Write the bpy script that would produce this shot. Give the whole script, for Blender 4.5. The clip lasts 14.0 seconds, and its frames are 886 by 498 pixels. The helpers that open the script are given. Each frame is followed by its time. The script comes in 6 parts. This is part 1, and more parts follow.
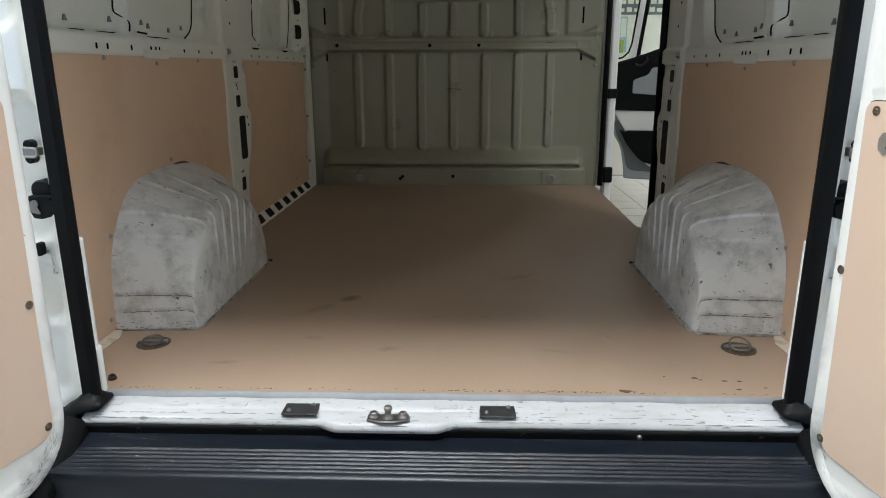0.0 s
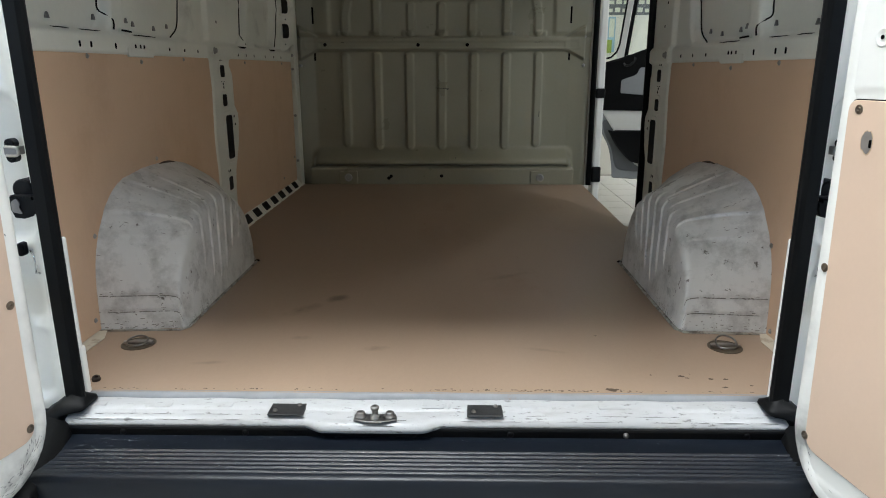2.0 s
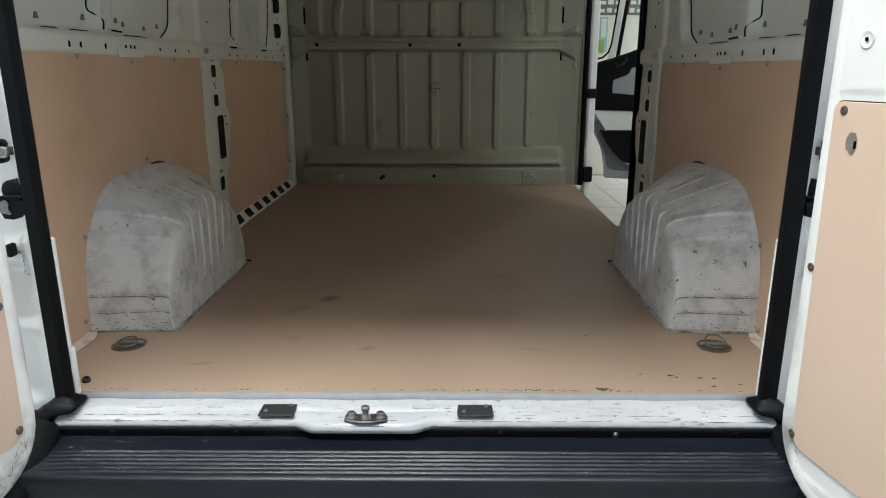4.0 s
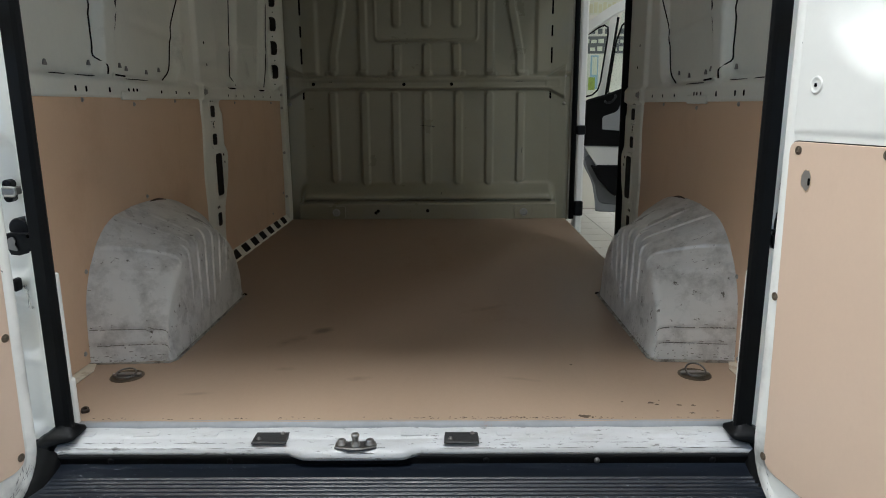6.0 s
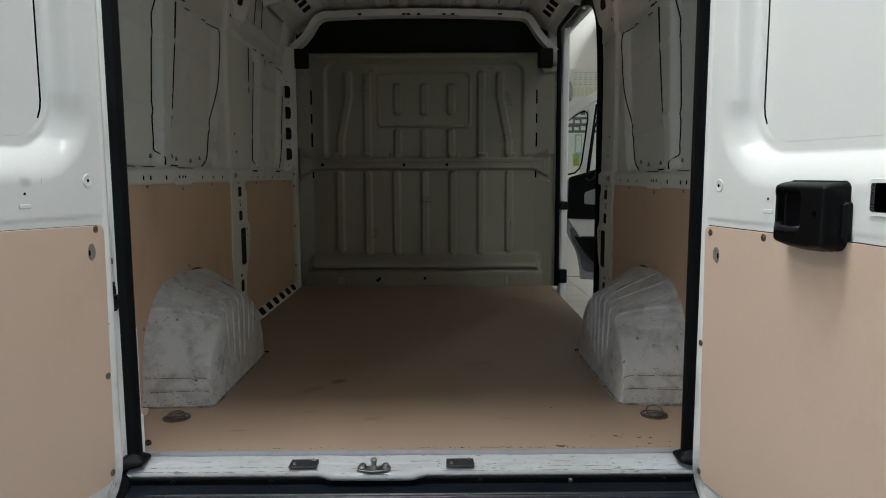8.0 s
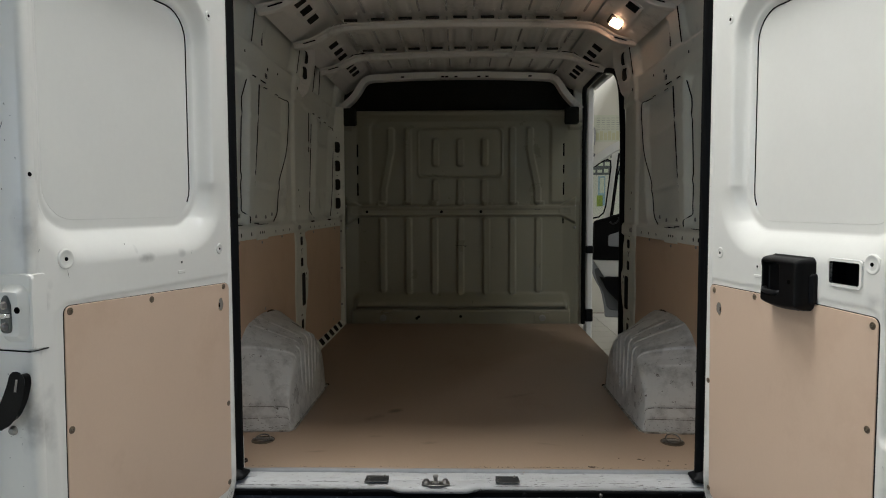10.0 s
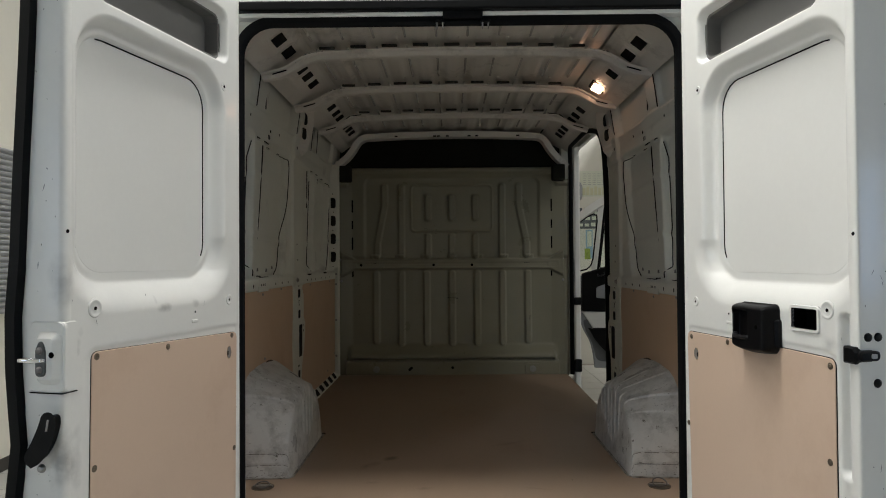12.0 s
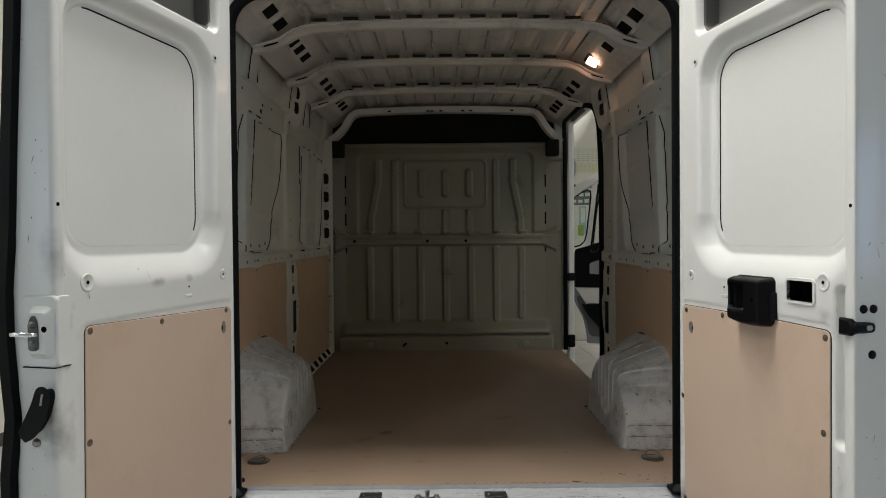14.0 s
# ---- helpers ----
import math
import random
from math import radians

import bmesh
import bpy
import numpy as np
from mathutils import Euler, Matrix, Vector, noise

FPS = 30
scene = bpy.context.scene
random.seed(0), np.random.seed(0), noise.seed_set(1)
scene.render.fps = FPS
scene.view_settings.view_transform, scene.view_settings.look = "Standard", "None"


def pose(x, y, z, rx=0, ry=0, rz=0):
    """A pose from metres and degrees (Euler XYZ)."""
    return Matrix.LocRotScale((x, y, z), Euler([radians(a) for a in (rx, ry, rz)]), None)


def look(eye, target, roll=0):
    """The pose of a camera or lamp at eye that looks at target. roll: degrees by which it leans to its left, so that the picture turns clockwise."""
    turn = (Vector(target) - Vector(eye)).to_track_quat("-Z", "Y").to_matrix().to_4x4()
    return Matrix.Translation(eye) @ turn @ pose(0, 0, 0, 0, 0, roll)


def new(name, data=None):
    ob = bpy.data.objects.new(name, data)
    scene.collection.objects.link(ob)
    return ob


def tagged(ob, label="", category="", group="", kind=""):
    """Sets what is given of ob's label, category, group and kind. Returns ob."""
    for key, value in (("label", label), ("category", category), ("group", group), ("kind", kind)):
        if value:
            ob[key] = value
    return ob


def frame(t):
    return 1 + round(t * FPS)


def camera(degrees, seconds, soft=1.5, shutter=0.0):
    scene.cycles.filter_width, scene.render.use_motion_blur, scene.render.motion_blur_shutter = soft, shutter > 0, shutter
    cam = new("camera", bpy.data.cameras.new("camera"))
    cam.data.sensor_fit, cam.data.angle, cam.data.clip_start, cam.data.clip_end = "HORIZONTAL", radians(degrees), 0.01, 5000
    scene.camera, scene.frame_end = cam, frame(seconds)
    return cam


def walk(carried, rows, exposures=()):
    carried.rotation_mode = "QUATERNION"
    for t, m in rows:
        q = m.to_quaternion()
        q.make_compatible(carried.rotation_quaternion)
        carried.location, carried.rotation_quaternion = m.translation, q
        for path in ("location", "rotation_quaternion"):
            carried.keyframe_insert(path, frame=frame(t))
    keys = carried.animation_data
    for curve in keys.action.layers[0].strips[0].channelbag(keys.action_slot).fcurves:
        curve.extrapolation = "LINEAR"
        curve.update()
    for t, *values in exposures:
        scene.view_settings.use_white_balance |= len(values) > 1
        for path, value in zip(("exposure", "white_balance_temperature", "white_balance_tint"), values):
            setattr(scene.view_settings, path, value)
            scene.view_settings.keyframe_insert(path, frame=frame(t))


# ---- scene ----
cam = camera(67.0, 14.0, soft=1.0)
PATH = [
    (0, (0.061, -1.4, 1.283), (-0.005, 0.53, 0.763), -0.2),
    (0.5, (0.059, -1.4, 1.281), (0.003, 0.53, 0.762), -0.1),
    (1, (0.063, -1.4, 1.283), (0.016, 0.53, 0.762), -0.2),
    (1.5, (0.069, -1.398, 1.281), (0.027, 0.532, 0.761), -0.2),
    (2, (0.068, -1.397, 1.28), (0.032, 0.534, 0.76), -0.1),
    (2.5, (0.072, -1.397, 1.281), (0.041, 0.534, 0.76), -0.2),
    (3, (0.074, -1.398, 1.282), (0.048, 0.532, 0.761), -0.1),
    (5.5, (0.082, -1.428, 1.284), (0.074, 0.504, 0.767), -0.2),
    (6, (0.102, -1.471, 1.298), (0.092, 0.484, 0.875), -0.3),
    (6.5, (0.135, -1.554, 1.314), (0.131, 0.412, 0.949), -0.3),
    (7, (0.17, -1.658, 1.324), (0.174, 0.311, 0.975), -0.2),
    (7.5, (0.142, -1.743, 1.325), (0.151, 0.244, 1.1), -0.2),
    (8, (0.076, -1.866, 1.356), (0.09, 0.121, 1.134), -0.2),
    (8.5, (0.035, -2.003, 1.39), (0.068, -0.016, 1.165), -0.3),
    (8.7, (0.037, -2.046, 1.407), (-0.017, -0.06, 1.181), -0.2),
    (10.8, (-0.05, -2.36, 1.469), (-0.093, -0.362, 1.395), -0.4),
    (11, (-0.047, -2.382, 1.469), (-0.082, -0.383, 1.402), -0.4),
    (11.5, (-0.037, -2.405, 1.462), (-0.065, -0.405, 1.497), -0.4),
    (12, (-0.035, -2.408, 1.463), (-0.056, -0.409, 1.496), -0.4),
    (12.5, (-0.038, -2.398, 1.459), (-0.052, -0.399, 1.489), -0.5),
    (13, (-0.05, -2.394, 1.453), (-0.057, -0.395, 1.483), -0.4),
    (13.5, (-0.045, -2.392, 1.452), (-0.049, -0.392, 1.461), -0.5),
    (14, (-0.043, -2.396, 1.453), (-0.043, -0.396, 1.418), -0.5),
]
EXPOSURES = [(0, 0.23, 5800, 10), (3.0, 0.23, 5800, 10), (5.5, 0.16, 5800, 10), (6.0, -0.14, 5800, 10), (6.5, -0.36, 5800, 10), (7.5, -0.57, 5800, 10), (8.5, -0.7, 5880, 10), (11, -0.77, 6220, 12), (14, -0.78, 6220, 12)]
walk(cam, [(t, look(eye, target, roll)) for t, eye, target, roll in PATH], EXPOSURES)

# ---- world and lights ----
world = bpy.data.worlds.new("world")
scene.world = world
world.use_nodes = True
world.node_tree.nodes["Background"].inputs[0].default_value = (0.75, 0.85, 1.0, 1)
world.node_tree.nodes["Background"].inputs[1].default_value = 0.3


def area_lamp(name, at, to, sx, sy, watts, colour):
    data = bpy.data.lights.new(name, "AREA")
    data.shape, data.size, data.size_y, data.energy, data.color = "RECTANGLE", sx, sy, watts, colour
    ob = new(name, data)
    ob.matrix_world = look(at, to)
    return ob


CEIL = 4.6
WARM, WARMER, COOL = (1.0, 0.985, 0.945), (1.0, 0.98, 0.90), (0.25, 0.54, 1.0)
# ceiling lamps out of view; the last three are added fill
# x, y, size in x, size in y, watts, colour
LAMPS = [(-0.45, -0.52, 1.6, 0.6, 150, WARMER), (-2.5, -0.6, 0.5, 1.1, 70, WARMER), (2.4, -0.7, 0.5, 1.1, 56, WARM), (2.95, 6.5, 0.28, 0.8, 125, WARM), (-2.2, 4.6, 0.28, 1.5, 20, WARM)]
for lx, ly, sx, sy, watts, colour in LAMPS:
    area_lamp("unseen_tube_light", (lx, ly, CEIL - 0.115), (lx, ly, 0), sx, sy, watts, colour)
# cool light of two unseen, added windows: x, y, facing, watts
ADDED_WINDOWS = [(-3.2, -3.7, 1, 24), (4.6, -4.3, -1, 35)]
for wx, wy, face, watts in ADDED_WINDOWS:
    area_lamp("added_side_light", (wx + face * 0.03, wy, 1.75), (wx + face * 2.0, wy + 0.6, 1.7), 1.7, 1.3, watts, COOL)

# ---- materials ----
def mat(name, col, rough=0.5, metal=0.0, var=0.08, scale=5.0, fine=60.0, bump=0.0, bscale=150.0, spec=0.5,
        stain=None, stain_at=(0.58, 0.72), sscale=3.0, rvar=0.1, coat=0.0, stretch=(1, 1, 1), stain2=None, stain2_at=(0.66, 0.7), s2scale=14.0):
    m = bpy.data.materials.new(name)
    m.use_nodes = True
    nt = m.node_tree
    bsdf = nt.nodes["Principled BSDF"]
    link = nt.links.new
    tc = nt.nodes.new("ShaderNodeTexCoord")
    mp = nt.nodes.new("ShaderNodeMapping")
    mp.inputs["Scale"].default_value = stretch
    link(tc.outputs["Object"], mp.inputs[0])

    def noise_node(sc, detail=5.0, rough_in=0.6):
        n = nt.nodes.new("ShaderNodeTexNoise")
        n.inputs["Scale"].default_value, n.inputs["Detail"].default_value, n.inputs["Roughness"].default_value = sc, detail, rough_in
        link(mp.outputs[0], n.inputs["Vector"])
        return n.outputs["Fac"]

    def mixed(fac, a, b):
        mx = nt.nodes.new("ShaderNodeMix")
        mx.data_type = "RGBA"
        link(fac, mx.inputs[0])
        for sock, v in ((mx.inputs[6], a), (mx.inputs[7], b)):
            if isinstance(v, tuple):
                sock.default_value = (*v, 1)
            else:
                link(v, sock)
        return mx.outputs[2]

    def ramp(fac, lo, hi):
        r = nt.nodes.new("ShaderNodeMapRange")
        r.inputs[1].default_value, r.inputs[2].default_value = lo, hi
        link(fac, r.inputs[0])
        return r.outputs[0]

    dark = tuple(max(0, c * (1 - var)) for c in col)
    light = tuple(min(1, c * (1 + var)) for c in col)
    n1, n2 = noise_node(scale), noise_node(fine, 3)
    c = mixed(ramp(n1, 0.3, 0.7), dark, light)
    c2 = mixed(ramp(n2, 0.35, 0.65), tuple(x * (1 - var * 0.5) for x in col), tuple(min(1, x * (1 + var * 0.5)) for x in col))
    half = nt.nodes.new("ShaderNodeMix")
    half.data_type, half.inputs[0].default_value = "RGBA", 0.4
    link(c, half.inputs[6]), link(c2, half.inputs[7])
    c = half.outputs[2]
    if stain:
        c = mixed(ramp(noise_node(sscale, 8, 0.7), *stain_at), c, stain)
    if stain2:
        c = mixed(ramp(noise_node(s2scale, 6, 0.65), *stain2_at), c, stain2)
    link(c, bsdf.inputs["Base Color"])
    bsdf.inputs["Metallic"].default_value = metal
    bsdf.inputs["Specular IOR Level"].default_value = spec
    rr = nt.nodes.new("ShaderNodeMapRange")
    rr.inputs[3].default_value, rr.inputs[4].default_value = max(0.02, rough - rvar), min(1, rough + rvar)
    link(n1, rr.inputs[0])
    link(rr.outputs[0], bsdf.inputs["Roughness"])
    if coat:
        bsdf.inputs["Coat Weight"].default_value, bsdf.inputs["Coat Roughness"].default_value = coat, 0.08
    if bump:
        b = nt.nodes.new("ShaderNodeBump")
        b.inputs["Strength"].default_value, b.inputs["Distance"].default_value = bump, 0.003
        link(noise_node(bscale, 4), b.inputs["Height"])
        link(b.outputs[0], bsdf.inputs["Normal"])
    return m


def smudges(m, col, spots):
    """Greasy smudges of a ragged shape at set places on a surface: centre, half length, half width, turn, strength."""
    nt = m.node_tree
    link = nt.links.new
    bsdf = nt.nodes["Principled BSDF"]
    tc = nt.nodes.new("ShaderNodeTexCoord")
    noise = nt.nodes.new("ShaderNodeTexNoise")
    noise.inputs["Scale"].default_value, noise.inputs["Detail"].default_value = 26.0, 8.0
    link(tc.outputs["Object"], noise.inputs["Vector"])
    for centre, a, b, c, turn, amount in spots:
        mp = nt.nodes.new("ShaderNodeMapping")
        mp.vector_type = "TEXTURE"
        mp.inputs["Location"].default_value, mp.inputs["Rotation"].default_value, mp.inputs["Scale"].default_value = centre, (0, 0, radians(turn)), (a, b, c)
        link(tc.outputs["Object"], mp.inputs[0])
        gr = nt.nodes.new("ShaderNodeTexGradient")
        gr.gradient_type = "SPHERICAL"
        link(mp.outputs[0], gr.inputs[0])
        mul = nt.nodes.new("ShaderNodeMath")
        mul.operation = "MULTIPLY"
        link(gr.outputs["Fac"], mul.inputs[0]), link(noise.outputs["Fac"], mul.inputs[1])
        r = nt.nodes.new("ShaderNodeMapRange")
        r.inputs[1].default_value, r.inputs[2].default_value, r.inputs[4].default_value = 0.16, 0.5, amount
        link(mul.outputs[0], r.inputs[0])
        mx = nt.nodes.new("ShaderNodeMix")
        mx.data_type = "RGBA"
        old = bsdf.inputs["Base Color"].links[0].from_socket
        link(r.outputs[0], mx.inputs[0]), link(old, mx.inputs[6])
        mx.inputs[7].default_value = (*col, 1)
        link(mx.outputs[2], bsdf.inputs["Base Color"])


def glow(name, col, strength):
    m = bpy.data.materials.new(name)
    m.use_nodes = True
    b = m.node_tree.nodes["Principled BSDF"]
    b.inputs["Base Color"].default_value = (*col, 1)
    b.inputs["Emission Color"].default_value, b.inputs["Emission Strength"].default_value = (*col, 1), strength
    return m


WHITE = mat("white_van_paint", (0.81, 0.805, 0.765), 0.34, var=0.03, scale=3, rvar=0.1, coat=0.35, bump=0.03, bscale=30)
BODY = mat("inner_body_paint", (0.685, 0.68, 0.60), 0.4, var=0.06, scale=4, stain=(0.34, 0.33, 0.29), stain_at=(0.6, 0.82), sscale=3.5, bump=0.12, bscale=45)
ROOFM = mat("roof_inner_paint", (0.74, 0.70, 0.635), 0.34, var=0.06, scale=4, stain=(0.34, 0.31, 0.27), stain_at=(0.55, 0.8), sscale=5, bump=0.15, bscale=30)
# bulkhead's shade is put into this colour, far below the other inner paint
PART = mat("shaded_partition_paint", (0.248, 0.232, 0.165), 0.3, var=0.07, scale=3, stain=(0.22, 0.22, 0.19), stain_at=(0.55, 0.8), sscale=3.0, bump=0.1, bscale=40)
ARCH = mat("scuffed_arch_paint", (0.65, 0.64, 0.615), 0.3, coat=0.15, var=0.06, scale=7, stain=(0.37, 0.36, 0.34), stain_at=(0.47, 0.7), sscale=13, bump=0.22, bscale=70,
           stain2=(0.12, 0.105, 0.09), stain2_at=(0.64, 0.68), s2scale=44)
SILLM = mat("worn_sill_paint", (0.43, 0.435, 0.44), 0.42, var=0.05, scale=6, stain=(0.36, 0.355, 0.34), stain_at=(0.5, 0.75), sscale=8, stretch=(1, 3, 3), bump=0.1, bscale=50,
            stain2=(0.17, 0.165, 0.16), stain2_at=(0.60, 0.67), s2scale=34)
# lighter copy of the lining plywood; the doors' stronger light is in its colour
DOORPLY = mat("lit_beige_plywood", (0.655, 0.495, 0.375), 0.36, var=0.035, scale=2.2, fine=120, stretch=(1, 1, 0.8), bump=0.03, bscale=160, stain=(0.575, 0.41, 0.295), stain_at=(0.5, 0.8), sscale=3.0)
PLY = mat("beige_plywood", (0.60, 0.412, 0.268), 0.46, var=0.035, scale=2.2, fine=120, stretch=(1, 1, 0.8), bump=0.04, bscale=220, stain=(0.51, 0.325, 0.195), stain_at=(0.5, 0.8), sscale=3.0)
FLOORPLY = mat("brown_floor_plywood", (0.315, 0.227, 0.162), 0.46, spec=0.3, var=0.08, scale=2.5, fine=140, stretch=(1, 0.5, 1), bump=0.06, bscale=160, stain=(0.275, 0.184, 0.125), stain_at=(0.56, 0.8), sscale=3.0,
               stain2=(0.24, 0.15, 0.1), stain2_at=(0.7, 0.76), s2scale=11)
FLOOR_TOP = 0.56
smudges(FLOORPLY, (0.12, 0.085, 0.06), [((x, y, FLOOR_TOP), a, b, 1.0, turn, amount) for x, y, a, b, turn, amount in [(-0.31, 0.655, 0.07, 0.05, 50, 0.9), (-0.40, 0.55, 0.12, 0.05, 48, 0.6), (-0.142, 0.255, 0.06, 0.03, 10, 0.5), (-0.36, 0.325, 0.05, 0.025, 0, 0.5), (0.25, 0.9, 0.2, 0.04, 30, 0.35), (0.3, 0.25, 0.1, 0.02, -15, 0.3), (-0.55, 0.16, 0.09, 0.02, 5, 0.35)]])
PLYEDGE = mat("raw_plywood_edge", (0.5, 0.36, 0.24), 0.8, var=0.2, scale=40)
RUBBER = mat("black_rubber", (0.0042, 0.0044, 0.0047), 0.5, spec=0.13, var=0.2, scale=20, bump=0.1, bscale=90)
# near-black colour stands in for the shade inside holes, slots and gaps
DARK = mat("cavity_shade_black", (0.004, 0.004, 0.004), 0.9, spec=0.0, var=0.2)
BUMPER = mat("dark_bumper_plastic", (0.0065, 0.0092, 0.015), 0.36, spec=0.4, var=0.15, scale=8, bump=0.12, bscale=300, stain=(0.013, 0.016, 0.022), stain_at=(0.55, 0.75), sscale=10, stretch=(1, 3, 3),
             stain2=(0.13, 0.14, 0.16), stain2_at=(0.735, 0.76), s2scale=60)
PLASTIC = mat("black_plastic", (0.0035, 0.0035, 0.004), 0.45, spec=0.16, var=0.15, scale=12, bump=0.1, bscale=400)
STEEL = mat("zinc_steel", (0.36, 0.35, 0.33), 0.36, metal=1.0, var=0.12, scale=40, stain=(0.3, 0.25, 0.18), stain_at=(0.6, 0.75), sscale=60)
DARKSTEEL = mat("dark_steel", (0.22, 0.21, 0.2), 0.4, metal=1.0, var=0.15, scale=30)
CHROME = mat("chrome", (0.85, 0.85, 0.85), 0.12, metal=1.0, var=0.03, rvar=0.05)
SEALANT = mat("grey_sealant", (0.24, 0.25, 0.265), 0.7, var=0.15, scale=18, bump=0.4, bscale=60, stain=(0.3, 0.18, 0.1), stain_at=(0.62, 0.7), sscale=12)
VOID_FOAM = mat("void_and_foam_black", (0.022, 0.022, 0.017), 0.9, spec=0.05, var=0.2, bump=0.3, bscale=200)
TILE = mat("pale_floor_tile", (0.46, 0.45, 0.42), 0.3, var=0.06, scale=3, stain=(0.34, 0.32, 0.29), sscale=2)
GROUT = mat("tile_grout", (0.3, 0.28, 0.25), 0.85, var=0.1)
PLASTER = mat("cream_wall_paint", (0.76, 0.74, 0.66), 0.75, var=0.04, scale=2, bump=0.08, bscale=120)
CEILM = mat("white_ceiling_paint", (0.6, 0.59, 0.56), 0.8, var=0.04, scale=2)
SKIRT = mat("dark_skirting", (0.05, 0.045, 0.04), 0.5, var=0.15)
GREYTRIM = mat("grey_door_trim", (0.3, 0.31, 0.32), 0.6, var=0.08, bump=0.1, bscale=300)
PAPER = mat("poster_paper", (0.7, 0.72, 0.6), 0.7, var=0.06)


# ---- mesh helpers ----
def link_mesh(name, verts, faces, material, parent=None, label="", M=None, smooth=False):
    M = M or Matrix()
    flip = M.to_3x3().determinant() < 0
    me = bpy.data.meshes.new(name)
    me.from_pydata([tuple(M @ Vector(v)) for v in verts], [], [tuple(reversed(f)) if flip else tuple(f) for f in faces])
    me.materials.append(material)
    if smooth:
        me.polygons.foreach_set("use_smooth", [True] * len(me.polygons))
    me.update()
    ob = new(name, me)
    if parent is not None:
        ob.parent = parent
        ob.matrix_parent_inverse = Matrix.Translation(origin_of(parent)).inverted()
    if label:
        tagged(ob, label)
    return ob


def origin_of(ob):
    return Vector(ob["base"]) if "base" in ob else Vector((0, 0, 0))


def thing(name, at, label, category, group="", kind=""):
    ob = new(name)
    ob.location = at
    ob["base"] = tuple(at)
    ob.empty_display_size = 0.05
    return tagged(ob, label, category, group, kind)


def bm_part(name, bm, material, parent=None, label="", M=None, smooth=False):
    bmesh.ops.recalc_face_normals(bm, faces=bm.faces)
    bm.verts.index_update()
    verts = [v.co.copy() for v in bm.verts]
    faces = [[v.index for v in f.verts] for f in bm.faces]
    bm.free()
    return link_mesh(name, verts, faces, material, parent, label, M, smooth)


def round_poly(pts, radii, n=4):
    """An outline with its corners rounded."""
    out = []
    for i, p in enumerate(pts):
        p, a, b = Vector(p), Vector(pts[i - 1]), Vector(pts[(i + 1) % len(pts)])
        r = radii[i] if isinstance(radii, (list, tuple)) else radii
        p0, p1 = p + (a - p).normalized() * min(r, (a - p).length * 0.45), p + (b - p).normalized() * min(r, (b - p).length * 0.45)
        out += [tuple(p0.lerp(p, k / n).lerp(p.lerp(p1, k / n), k / n)) for k in range(n + 1)]
    return out


def box_bm(x0, x1, y0, y1, z0, z1, bevel=0.0, seg=2):
    bm = bmesh.new()
    bmesh.ops.create_cube(bm, size=1)
    for v in bm.verts:
        v.co = ((x0 + x1) / 2 + v.co.x * (x1 - x0), (y0 + y1) / 2 + v.co.y * (y1 - y0), (z0 + z1) / 2 + v.co.z * (z1 - z0))
    if bevel:
        bmesh.ops.bevel(bm, geom=bm.edges[:], offset=bevel, segments=seg, affect="EDGES", profile=0.5)
    return bm


def box(name, dims, material, parent=None, label="", bevel=0.003, M=None, seg=2):
    return bm_part(name, box_bm(*dims, bevel=bevel, seg=seg), material, parent, label, M)


def rrect(cu, cv, hw, hh, r, n=4):
    pts = []
    for sx, sy, a0 in ((1, 1, 0), (-1, 1, 90), (-1, -1, 180), (1, -1, 270)):
        for k in range(n + 1):
            a = radians(a0 + 90 * k / n)
            pts.append((cu + sx * (hw - r) + r * math.cos(a), cv + sy * (hh - r) + r * math.sin(a)))
    return pts


def inset(pts, d):
    n, out = len(pts), []
    for i in range(n):
        p0, p1, p2 = Vector(pts[i - 1]), Vector(pts[i]), Vector(pts[(i + 1) % n])
        a, b = (p1 - p0), (p2 - p1)
        na, nb = Vector((-a.y, a.x)), Vector((-b.y, b.x))
        m = na.normalized() * (a.length > 1e-9) + nb.normalized() * (b.length > 1e-9)
        m = m.normalized() if m.length > 1e-9 else m
        out.append(tuple(p1 + m * d))
    return out


def prism(pts, w0, w1, bevel=0.002):
    """A plate over an outline that runs counter-clockwise in u, v, from w0 up to w1, its upper rim rounded."""
    n = len(pts)
    inn = inset(pts, bevel)
    rings = [[(u, v, w0) for u, v in pts], [(u, v, w1 - bevel) for u, v in pts], [(u, v, w1) for u, v in inn]]
    verts = [p for r in rings for p in r]
    faces = [[k * n + i, k * n + (i + 1) % n, (k + 1) * n + (i + 1) % n, (k + 1) * n + i] for k in range(2) for i in range(n)]
    faces += [list(range(2 * n, 3 * n)), list(range(n - 1, -1, -1))]
    return verts, faces


def plate(name, pts, w0, w1, material, parent=None, label="", M=None, bevel=0.002):
    v, f = prism(pts, w0, w1, bevel)
    return link_mesh(name, v, f, material, parent, label, M)


def well(pts, w, depth, rim=0.006, lift=0.0012):
    """The turned-in collar of a hole: a narrow rim round the outline, a wall that runs in, and a floor."""
    n = len(pts)
    out = inset(pts, -rim)
    rings = [[(u, v, w - 0.002) for u, v in out], [(u, v, w + lift) for u, v in inset(pts, -rim * 0.8)], [(u, v, w + lift) for u, v in pts], [(u, v, w - depth) for u, v in pts]]
    verts = [p for r in rings for p in r]
    faces = [[k * n + i, k * n + (i + 1) % n, (k + 1) * n + (i + 1) % n, (k + 1) * n + i] for k in range(3) for i in range(n)]
    faces.append(list(range(3 * n, 4 * n)))
    return verts, faces


